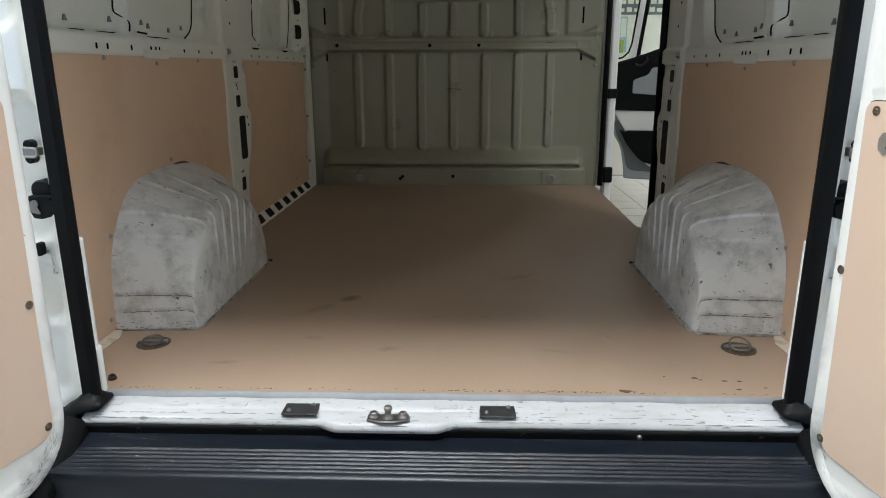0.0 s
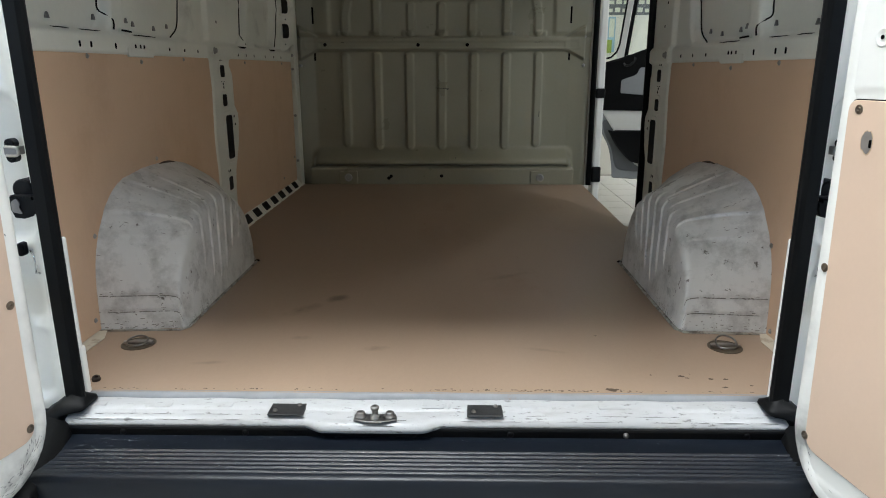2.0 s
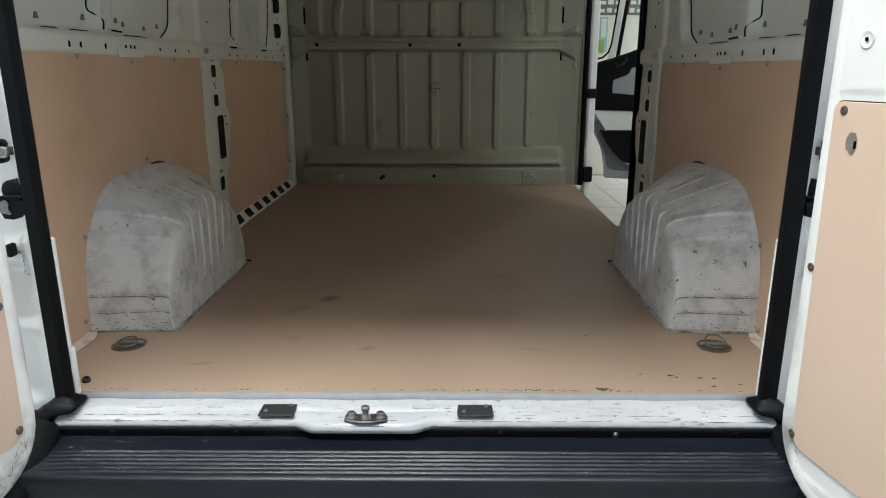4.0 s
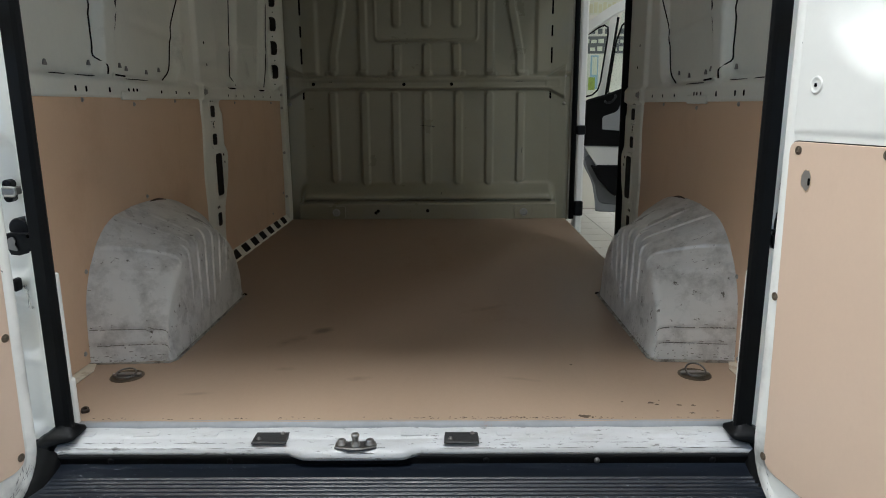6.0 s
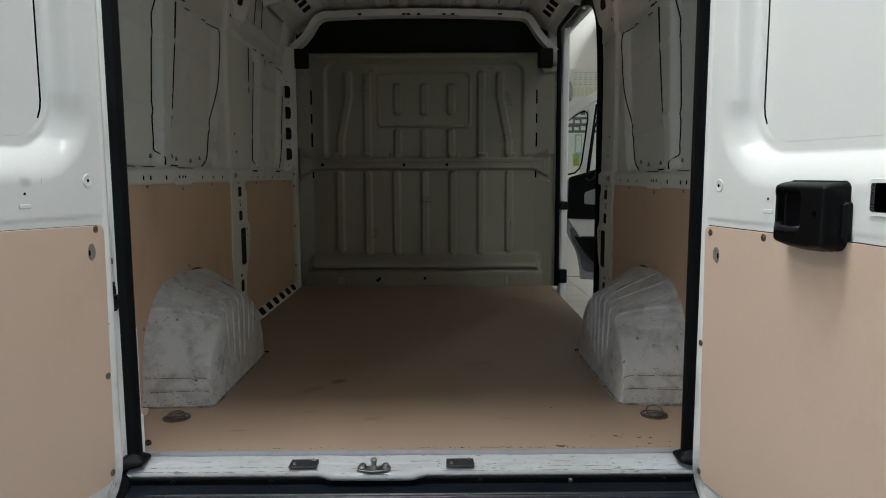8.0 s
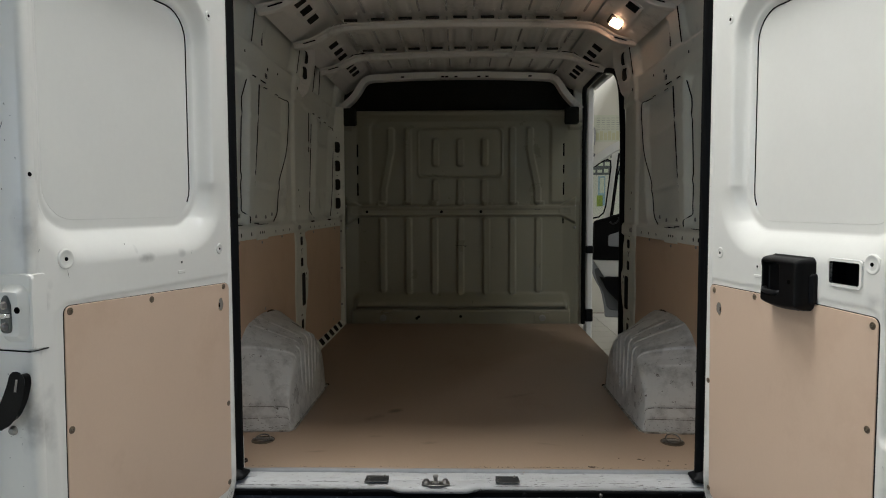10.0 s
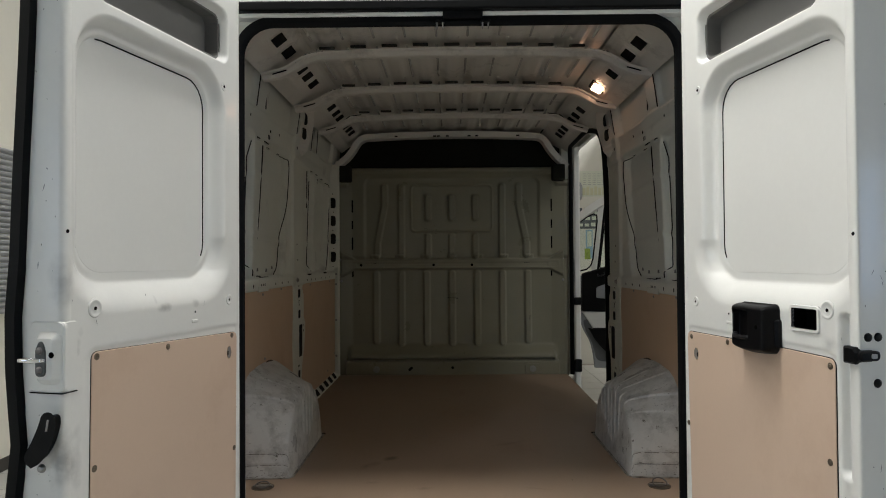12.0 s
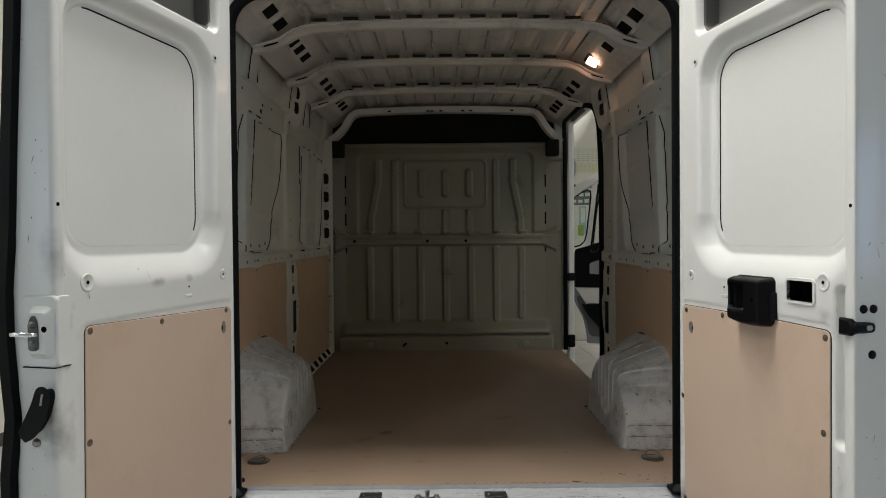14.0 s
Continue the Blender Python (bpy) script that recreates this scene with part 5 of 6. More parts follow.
    for k in range(330):
        q = rd.random()
        if q < 0.45:
            i, j = rd.randrange(4, 150), mt - 2 - int(abs(rd.gauss(0, 2.5)))
        elif q < 0.75:
            i, j = 4 + int(abs(rd.gauss(0, 5))), rd.randrange(2, mt - 3)
        elif q < 0.9:
            i, j = int(n * rd.choice((0.043, 0.072, 0.2, 0.25, 0.34))) + rd.randrange(-2, 2), rd.randrange(2, 36)
        else:
            i, j = rd.randrange(8, 300), rd.randrange(2, mt - 4)
        wd = rd.choice((1, 1, 2, 3))
        j = min(max(j, 1), mt - 2 - wd)
        b = len(dv)
        cell = [Vector(verts[a_ * mt + b_]) for a_, b_ in ((i, j), (i + 1, j), (i + 1, j + wd), (i, j + wd))]
        nrm = (cell[2] - cell[0]).cross(cell[3] - cell[1]).normalized()
        nrm = nrm if nrm.x * sg < 0 or nrm.y < 0 else -nrm
        mid = sum(cell, Vector()) / 4
        sc = rd.uniform(0.2, 0.8)
        dv += [tuple(mid + (c_ - mid) * sc * rd.uniform(0.5, 1.2) + nrm * 0.0012) for c_ in cell]
        df.append([b, b + 1, b + 2, b + 3])
    tagged(link_mesh("dirt", dv, df, DIRT, t), "dark dirt and scrapes on the arch", kind="stuff")
    # broken dark strips along the two low creases
    gv, gf = [], []
    for i0, ja, jb in ((int(n * 0.0405), 6, 50), (int(n * 0.0695), 3, 46)):
        j = ja
        while j < jb:
            run = rd.randrange(2, 7)
            for jj in range(j, min(j + run, jb)):
                a_, b_ = Vector(verts[i0 * mt + jj]), Vector(verts[i0 * mt + jj + 1])
                off = Vector((-sg * 0.0012, -0.0016, 0.0004))
                h0 = Vector((0, 0, rd.uniform(0.0007, 0.0017)))
                k0 = len(gv)
                gv += [tuple(a_ + off - h0), tuple(b_ + off - h0), tuple(b_ + off + h0), tuple(a_ + off + h0)]
                gf.append([k0, k0 + 1, k0 + 2, k0 + 3])
            j += run + rd.choice((0, 0, 0, 1, 2))
    tagged(link_mesh("crease_streak", gv, gf, CREASE, t), "dark broken lines in the pressed creases", kind="stuff")
    base = [Vector((sg * 0.95, 0.365, FZ)), Vector((sg * 0.715, 0.378, FZ)), Vector((sg * 0.70, 0.40, FZ)), Vector((sg * 0.70, 1.08, FZ)), Vector((sg * 0.72, 1.12, FZ)), Vector((sg * 0.94, 1.64, FZ))]
    v, f = sweep(base, [(-0.006, 0.0), (-0.003, 0.003), (0.002, 0.005), (0.005, 0.0)])
    link_mesh("flange_bead", v, f, BEADM, t, "dirty sealed flange on the floor", smooth=True)
    # torn lining edge over the hood
    fp = curve([(sg * 0.936, 0.83, 0.966), (sg * 0.936, 0.88, 0.972), (sg * 0.936, 0.93, 0.97), (sg * 0.936, 0.98, 0.958)], 4)
    v, f = sweep(fp, [(-0.003, -0.02), (0.003, -0.02), (0.003, 0.001), (0.0015, 0.003), (-0.0015, 0.0025)], up=(0, 0, 1))
    link_mesh("felt_scrap", v, f, RUST, t, "brown felt strip")
    v, f = lathe([(0.009, 0), (0.009, 0.004), (0.004, 0.006)], 10)
    link_mesh("plug", v, f, DARK, t, "dark plug at the floor joint", M=pose(sg * 0.7, 1.09, FZ))


arch(-1)
arch(1)

# ---- plywood side linings ----
def lining(M, pts, screws, label):
    p = thing("plywood_panel", M @ Vector((pts[0][0], pts[0][1], 0)), label, "plywood panel", "side linings")
    plate("board", pts, 0.004, 0.011, PLY, p, M=M, bevel=0.001)
    for a, b in screws:
        shared("screw", SCREW, M @ pose(a, b, 0.011) @ Matrix.Scale(0.7, 4), p)


big = [(0.09, 0.565), (1.43, 0.565), (1.43, 0.8), (1.425, 1.0), (1.44, 1.328), (0.09, 1.328)]
scr = [(0.488, 1.316), (0.812, 1.303), (1.158, 1.315), (0.345, 0.60), (0.842, 0.99), (0.40, 0.83)]
lining(LW, big, scr, "beige plywood lining board on the van side")
lining(RW, big, scr, "beige plywood lining board on the van side")
lining(LW, [(1.66, 0.61), (2.82, 0.60), (2.825, 1.322), (1.655, 1.327), (1.685, 1.26), (1.69, 1.1), (1.70, 0.98), (1.62, 0.75)], [(2.5, 0.66), (2.78, 0.75), (1.9, 1.31), (2.6, 1.31)], "beige plywood lining board beside the bulkhead")


# ---- rear doors ----
W, VB, VT, U0 = 0.74, 0.50, 2.37, 0.009     # free edge, foot, top and hinge edge of a door leaf


def door_outline_cut(u, v):
    r = np.where((u < 0.3) & (v < VB + 0.3), 0.13, 0.07)
    return sdf(u, v, (W + U0) / 2, (VB + VT) / 2, (W - U0) / 2, (VT - VB) / 2, r) > -0.0245


def door_relief(right):
    def fn(u, v):
        w = 0.0 * u
        d = sdf(u, v, 0.42 if right else 0.403, 1.706, 0.252, 0.282, 0.08)
        soft = np.clip((1.52 - v) / 0.10, 0, 1)
        w = w - (1 - soft) * (0.034 * rise(d - 0.017, 0.036) + 0.012 * rise(d - 0.002, 0.009)) - soft * 0.046 * np.clip(1 - np.maximum(d - 0.027, 0) / 0.074, 0, 1) ** 1.8
        w = w - 0.03 * rise(sdf(u, v, 0.368 if right else 0.36, 2.149, 0.25 if right else 0.264, 0.068, 0.02), 0.018)
        w = w - 0.0022 * rise(sdf(u, v, 0.347, 0.895, 0.325, 0.345, 0.035), 0.012)
        if right:
            w = w - 0.02 * rise(sdf(u, v, 0.70, 1.15, 0.006, 0.17, 0.006), 0.02)
        return w
    return fn


LEVERM = mat("worn_black_plastic", (0.012, 0.012, 0.013), 0.35, spec=0.4, var=0.3, scale=60)
LATCHM = mat("worn_latch_steel", (0.13, 0.135, 0.13), 0.42, metal=0.7, var=0.4, scale=50)
RUBM = mat("rubbed_paint", (0.2, 0.2, 0.2), 0.5, var=0.3, scale=90)
# white door paint darkened: the recess's shade is put into the colour
POCKET = mat("pocket_shade_paint", (0.16, 0.155, 0.145), 0.5)
HOLEM = mat("bare_panel", (0.2, 0.18, 0.16), 0.6, var=0.15, scale=60)
SCREW_BROWN = mesh_data("screw", *lathe([(0.0105, 0.0), (0.0105, 0.0012), (0.009, 0.002), (0.0075, 0.0012), (0.006, 0.0012), (0.0052, 0.0034), (0.003, 0.0036), (0.0026, 0.0015)], 14), mat("bronzed_steel", (0.2, 0.16, 0.12), 0.4, metal=0.9, var=0.3, scale=80))


# soft smears on the inner panels: along, up, half length, half height, strength
SMEARS_LEFT = [(0.392, 1.324, 0.05, 0.022, 0.6), (0.542, 1.306, 0.012, 0.03, 0.8), (0.423, 1.341, 0.014, 0.03, 0.7), (0.708, 1.263, 0.035, 0.05, 0.7), (0.69, 1.29, 0.02, 0.03, 0.6), (0.252, 1.327, 0.03, 0.02, 0.5), (0.70, 1.0, 0.03, 0.16, 0.45), (0.085, 0.535, 0.10, 0.075, 0.9), (0.03, 0.6, 0.05, 0.08, 0.6), (0.3, 0.52, 0.25, 0.05, 0.6), (0.735, 1.02, 0.05, 0.12, 0.6), (0.735, 1.4, 0.05, 0.1, 0.4), (0.012, 0.8, 0.04, 0.2, 0.4)]
SMEARS_RIGHT = [(0.03, 0.6, 0.07, 0.11, 0.8), (0.25, 0.52, 0.25, 0.045, 0.5), (0.65, 1.26, 0.05, 0.04, 0.4), (0.012, 0.8, 0.04, 0.15, 0.5), (0.70, 0.9, 0.03, 0.2, 0.4)]


def rear_door(sg, P, angle, dz):
    a = radians(angle)
    d = (sg * math.sin(a), -math.cos(a), 0)
    n = (-sg * math.cos(a), -math.sin(a), 0)
    M = axes((P[0], P[1], dz), d, (0, 0, 1), n)
    right = sg > 0
    door = thing("rear_door", (P[0], P[1], VB + dz), "open white van rear door with plywood lining" if right else "open white van rear door with latch pin and black pull", "van door", "rear doors")
    fn = door_relief(right)
    pu, ph = (0.368, 0.25) if right else (0.36, 0.264)
    top = rrect(pu, 2.149, ph, 0.065, 0.025)
    cut = lambda u, v: door_outline_cut(u, v) | (sdf(u, v, pu, 2.149, ph, 0.065, 0.025) < 0.004) | ((sdf(u, v, 0.57, 1.314, 0.045, 0.025, 0.005) < 0.004) & right)
    paint = mat("scuffed_door_paint", (0.81, 0.805, 0.765), 0.34, var=0.03, scale=3, rvar=0.1, coat=0.35, bump=0.03, bscale=30)
    smudges(paint, (0.2, 0.2, 0.19), [(M @ Vector((u, v, -0.01)), a_, a_, b_, 0, k_) for u, v, a_, b_, k_ in (SMEARS_RIGHT if right else SMEARS_LEFT)])
    sheet("inner_panel", 0, W, VB, VT, 0.0045, fn, paint, door, M=M, cut=cut)
    # edge all round, outer skin behind
    rim = []
    for cu_, cv_, r_, a0 in ((W, VT, 0.07, 0), (U0, VT, 0.07, 90), (U0, VB, 0.13, 180), (W, VB, 0.07, 270)):
        rim += [(cu_ + r_ * (math.cos(radians(a0 + 11.25 * q)) - (1 if cu_ == W else -1)), cv_ + r_ * (math.sin(radians(a0 + 11.25 * q)) - (1 if cv_ == VT else -1))) for q in range(9)]
    k = len(rim)
    deep, R_ = -0.097, 0.006 if right else 0.013
    vs = [(u, v, -0.007) for u, v in inset(rim, 0.036)] + [(u, v, 0.0012) for u, v in inset(rim, 0.022)] + [(u, v, 0.0012) for u, v in inset(rim, R_)] + [(u, v, 0.0012 - 0.13 * R_) for u, v in inset(rim, 0.5 * R_)] + [(u, v, 0.0012 - 0.5 * R_) for u, v in inset(rim, 0.13 * R_)] + [(u, v, -R_) for u, v in rim] + [(u, v, deep) for u, v in rim]
    fs = [[r * k + (i + 1) % k, r * k + i, (r + 1) * k + i, (r + 1) * k + (i + 1) % k] for r in range(6) for i in range(k)]
    fs = [f_[::-1] for f_ in fs]
    link_mesh("edge", vs, fs, paint, door, M=M, smooth=True)
    wo = W + 0.015 if right else W - 0.002
    plate("outer_skin", rrect((wo + 0.025) / 2, (VB + VT) / 2, (wo - 0.025) / 2, (VT - VB) / 2 + 0.01, 0.07, 6), deep - 0.012, deep, WHITE, door, M=M)
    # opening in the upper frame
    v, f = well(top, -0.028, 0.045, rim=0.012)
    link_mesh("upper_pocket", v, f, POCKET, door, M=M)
    # black strip for the gap's shadow line, top and hinge side of the blanked window
    gap = rrect(0.42 if right else 0.403, 1.706, 0.252, 0.282, 0.08, 6)
    pts = [Vector((u, v, -0.0448)) for u, v in gap[5:17]]
    v, f = sweep([M @ p for p in pts], [(-0.0016, -0.0015), (0.0016, -0.0015), (0.0016, 0.001), (-0.0016, 0.001)], up=n)
    link_mesh("window_shadow_line", v, f, DARK, door)
    plate("blank_panel", inset(gap, -0.003), -0.0475, -0.0455, WHITE, door, M=M, bevel=0.001)
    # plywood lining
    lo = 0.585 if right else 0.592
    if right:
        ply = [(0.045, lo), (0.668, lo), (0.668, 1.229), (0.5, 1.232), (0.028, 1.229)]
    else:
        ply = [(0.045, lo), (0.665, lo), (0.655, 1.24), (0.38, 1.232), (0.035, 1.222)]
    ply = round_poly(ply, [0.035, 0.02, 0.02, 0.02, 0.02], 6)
    # thin black plate stands in for the shadow line round the lining
    plate("edge_shadow_line", inset(ply, -0.002 if right else -0.0012), -0.006, -0.0008, RUBBER, door, "black plate for the shadow line round the lining edge", M=M, bevel=0.0005)
    sheet_ply = plate("plywood_lining", ply, -0.003, 0.0016, DOORPLY, door, "beige plywood lining sheet", M=M, bevel=0.001)
    rag = random.Random(3 if right else 8)
    pts = [(0.08 + 0.0135 * (0.88 + 0.28 * rag.random()) * math.cos(q), 1.163 + 0.0195 * (0.88 + 0.28 * rag.random()) * math.sin(q)) for q in [2 * math.pi * i / 18 for i in range(18)]]
    plate("ragged_hole", pts, -0.0004, 0.0022, PLYEDGE, sheet_ply, "ragged hole in the plywood", M=M, bevel=0.0003)
    plate("hole_back", [(0.0805 + (a_ - 0.08) * 0.88, 1.1635 + (b_ - 1.163) * 0.9) for a_, b_ in pts], 0.0006, 0.0028, HOLEM, sheet_ply, "grey panel behind the hole", M=M, bevel=0.0003)
    plate("hole_gap", rrect(0.0885, 1.161, 0.0028, 0.0065, 0.002), 0.0016, 0.0034, DARK, sheet_ply, M=M, bevel=0.0003)
    screws = [(0.053, 1.214), (0.249, 1.219), (0.654, 1.212), (0.03, 0.935), (0.649, 0.989), (0.044, 0.607), (0.648, 0.63), (0.35, 0.585)] if right else [(0.064, 1.214), (0.381, 1.218), (0.641, 1.228), (0.052, 0.858), (0.648, 0.972), (0.056, 0.616), (0.648, 0.63), (0.35, 0.585)]
    for u, v in screws:
        shared("screw", SCREW_BROWN, M @ pose(u, v, 0.0016) @ Matrix.Scale(0.78, 4), sheet_ply, "bronzed screw in a washer")
    for u, v, s in ((0.645, 1.34, 1.0), (0.078, 1.327, 0.8), (0.105, 1.99, 1.0), (0.728, 1.515, 1.0), (0.257, 1.302, 0.7)):
        shared("fixing_hole", DOT, M @ pose(u, v, float(fn(np.array(u), np.array(v))) + 0.0015) @ Matrix.Scale(s, 4), door)
    for u, v, s in ((0.645, 1.34, 0.85), (0.078, 1.327, 0.6), (0.105, 1.99, 0.5)):
        shared("fixing_cup", CUP, M @ pose(u, v, float(fn(np.array(u), np.array(v)))) @ Matrix.Scale(s, 4), door)
    plate("tab_mark", rrect(0.257, 1.276, 0.016, 0.005, 0.003), -0.001, 0.0016, WHITE, door, M=M)
    E = M @ axes((W, 0, 0), (0, 0, -1), (0, 1, 0), (1, 0, 0))   # the free edge: u into the door, v up, w outwards
    if right:
        part_handle(M, door)
        v, f = well(rrect(0.57, 1.314, 0.045, 0.025, 0.005), 0.0, 0.04, rim=0.008, lift=0.003)
        link_mesh("square_opening", v, f, DARK, door, M=M)
        v, f = well(rrect(0.57, 1.314, 0.045, 0.025, 0.005), 0.0012, 0.006, rim=0.008, lift=0.003)
        fs = [q for q in f if len(q) == 4]
        link_mesh("opening_rim", v, fs, WHITE, door, M=M)
        for e, z, s in ((0.021, 1.287, 1.0), (0.046, 1.287, 1.0), (0.043, 1.186, 1.0)):
            shared("bolt", RIVET_BLACK, E @ pose(e, z, -0.001) @ Matrix.Scale(s * 0.85, 4), door)
        striker = plate("latch_striker", rrect(0.018, 1.247, 0.026, 0.011, 0.009), 0, 0.012, PLASTIC, door, "black latch tongue", M=E, bevel=0.004)
        plate("latch_lens", rrect(0.026, 1.247, 0.008, 0.006, 0.004), 0.011, 0.0135, STEEL, striker, M=E, bevel=0.002)
        plate("latch_cover", [(0.703, 1.228), (0.735, 1.228), (0.743, 1.237), (0.743, 1.255), (0.735, 1.266), (0.703, 1.266)], -0.03, 0.012, PLASTIC, door, M=M, bevel=0.005)
    else:
        plate("latch_housing", rrect(0.038, 1.24, 0.046, 0.078, 0.014), -0.006, 0.0035, WHITE, door, M=E, bevel=0.003)
        plate("latch_hump", rrect(0.032, 1.238, 0.034, 0.058, 0.02), 0.0, 0.017, WHITE, door, M=E, bevel=0.014)
        plate("inner_flange", rrect(W - 0.021, 1.24, 0.02, 0.077, 0.01), -0.002, 0.003, WHITE, door, M=M, bevel=0.002)
        latch_plate = plate("latch_plate", round_poly([(0.053, 1.2), (0.053, 1.258), (0.044, 1.276), (0.035, 1.276), (0.027, 1.258), (0.027, 1.2)], 0.01, 4), 0.0155, 0.021, LATCHM, door, "dull steel latch plate", M=E, bevel=0.002)
        plate("housing_seam", rrect(0.04, 1.1615, 0.043, 0.0011, 0.001), -0.001, 0.0043, SEAMM, door, "dark seam at the latch housing", M=E, bevel=0.0003)
        plate("flange_seam", rrect(W - 0.022, 1.1615, 0.018, 0.0009, 0.0008), -0.001, 0.0034, SEAMM, door, M=M, bevel=0.0003)
        for z in (1.214, 1.256):
            shared("screw", BOLT_DARK, E @ pose(0.04, z, 0.0205) @ Matrix.Scale(0.75, 4), latch_plate)
        v, f = sweep([E @ Vector((0.03, 1.236, 0.02)), E @ Vector((0.034, 1.236, 0.03)), E @ Vector((0.066, 1.237, 0.037)), E @ Vector((0.077, 1.237, 0.037))], ring_profile(0.0055, 8))
        link_mesh("latch_pin", v, f, CHROME, latch_plate, "bright steel latch pin", smooth=True)
        pull = [(0.058, 1.012), (0.07, 1.023), (0.049, 1.056), (0.032, 1.09), (0.023, 1.117), (0.006, 1.117), (0.003, 1.10), (0.014, 1.06), (0.036, 1.026)]
        pull = [(p_.x, p_.y) for p_ in curve([(a_, b_, 0) for a_, b_ in pull] + [(*pull[0], 0)], 3)][:-1]
        pull_part = plate("pull", pull[::-1], 0, 0.024, PLASTIC, door, "black plastic pull handle", M=E, bevel=0.009)
        plate("pull_window", [(0.016, 1.085), (0.021, 1.085), (0.016, 1.11), (0.011, 1.11)], 0.023, 0.026, STEEL, pull_part, M=E, bevel=0.001)
        shared("bolt", BOLT, E @ pose(0.052, 0.997, 0) @ Matrix.Scale(0.9, 4), door)
        shared("fixing_hole", DOT, E @ pose(0.012, 1.247, 0.0178) @ Matrix.Scale(1.5, 4), door)
        line = [(float(np.interp(z, (0.5, 0.93, 0.99, 1.05, 1.10, 1.21, 1.33, 1.46, 1.65, 1.9, 2.02, 2.37), (0.121, 0.121, 0.113, 0.106, 0.112, 0.122, 0.124, 0.112, 0.104, 0.09, 0.085, 0.08))), z) for z in np.linspace(VB + 0.02, VT - 0.02, 60)]
        v, f = sweep([E @ Vector((e, z, 0.0)) for e, z in line], [(-0.014, -0.014), (0.012, -0.014), (0.016, 0.0), (0.012, 0.016), (-0.014, 0.016)], up=d)
        link_mesh("edge_seal", v, f, RUBBER, door, "black rubber edge seal")
    # scratches and black rub marks in the paint
    sv, sf = [], []
    rub = random.Random(11 if right else 5)
    for k_ in range(40 if right else 46):
        u, v_ = rub.choice((rub.uniform(0.675, 0.737), rub.uniform(0.02, 0.7), rub.uniform(0.02, 0.7), rub.uniform(0.01, 0.035))), rub.choice((rub.uniform(0.9, 1.45), rub.uniform(0.505, 0.555), rub.uniform(0.51, 0.6)))
        if 1.24 > v_ > 0.555 and 0.035 < u < 0.68 or math.hypot(max(0, 0.139 - u), max(0, 0.63 - v_)) > 0.118 or right and 0.3 < u < 0.64:
            continue
        a_, l_, h_ = rub.uniform(0.9, 2.3), rub.uniform(0.002, 0.014) * rub.random() + 0.002, rub.uniform(0.0005, 0.002)
        w_ = float(fn(np.array(u), np.array(v_))) + 0.0016
        b_ = len(sv)
        sv += [(u + x_ * l_ * math.cos(a_) - y_ * h_ * math.sin(a_), v_ + x_ * l_ * math.sin(a_) + y_ * h_ * math.cos(a_), w_) for x_, y_ in ((-1, 0), (0.2, -1), (1, 0), (-0.3, 1))]
        sf.append([b_, b_ + 1, b_ + 2, b_ + 3])
    for k_ in range(10 if right else 70):
        q_, r_ = rub.uniform(1.12 * math.pi, 1.5 * math.pi), rub.uniform(0.085, 0.119)
        u, v_ = 0.139 + r_ * math.cos(q_), 0.63 + r_ * math.sin(q_)
        a_, l_, h_ = q_ + math.pi / 2 + rub.uniform(-0.5, 0.5), rub.uniform(0.002, 0.007), rub.uniform(0.0003, 0.0011)
        b_ = len(sv)
        sv += [(u + x_ * l_ * math.cos(a_) - y_ * h_ * math.sin(a_), v_ + x_ * l_ * math.sin(a_) + y_ * h_ * math.cos(a_), 0.0022) for x_, y_ in ((-1, 0), (0.2, -1), (1, 0), (-0.3, 1))]
        sf.append([b_, b_ + 1, b_ + 2, b_ + 3])
    tagged(link_mesh("rub_wear", sv, sf, RUBM, door, M=M), "dark rub marks in the paint", kind="stuff")
    # stains and chips along the free edge
    sv, sf = [], []
    for k_ in range(10 if right else 26):
        e_, v_ = rub.uniform(0.012, 0.075), rub.choice((rub.uniform(0.85, 1.0), rub.uniform(0.95, 1.13), rub.uniform(1.34, 1.5), rub.uniform(1.5, 2.2)))
        a_, l_, h_ = rub.uniform(1.0, 2.1), 0.0015 + 0.012 * rub.random() ** 3, rub.uniform(0.0005, 0.0016)
        b_ = len(sv)
        sv += [(e_ + x_ * l_ * math.cos(a_) - y_ * h_ * math.sin(a_), v_ + x_ * l_ * math.sin(a_) + y_ * h_ * math.cos(a_), 0.0008) for x_, y_ in ((-1, 0), (0.2, -1), (1, 0.1), (0.1, 0.9))]
        sf.append([b_, b_ + 1, b_ + 2, b_ + 3])
    tagged(link_mesh("edge_wear", sv, sf, RUBM, door, M=E), "dark chips along the door edge", kind="stuff")
    # two hinges to the post
    for z in (0.8, 1.45, 2.1):
        v, f = sweep([M @ Vector((0.02, z, -0.05)), (sg * 0.93, -0.14, z + dz), (sg * 0.955, -0.045, z + dz)], [(-0.012, -0.035), (0.012, -0.035), (0.012, 0.035), (-0.012, 0.035)])
        link_mesh("hinge", v, f, WHITE, door)
    return door


def handle_outline(u, v):
    low = v + 0.010 * np.clip(1 - ((u - 0.4) / 0.085) ** 2, 0, 1) * (v < 1.26)
    return sdf(u, low, 0.398, 1.2795, 0.0795, 0.0605, 0.014)


def handle_relief(u, v):
    d = np.clip(-handle_outline(u, v) / 0.014, 0, 1)
    w = (0.044 + 0.05 * (u - 0.4)) * np.sqrt(1 - (1 - d) ** 2)
    return w - 0.024 * rise(sdf(u, v, 0.367, 1.284, 0.034, 0.034, 0.008), 0.007)


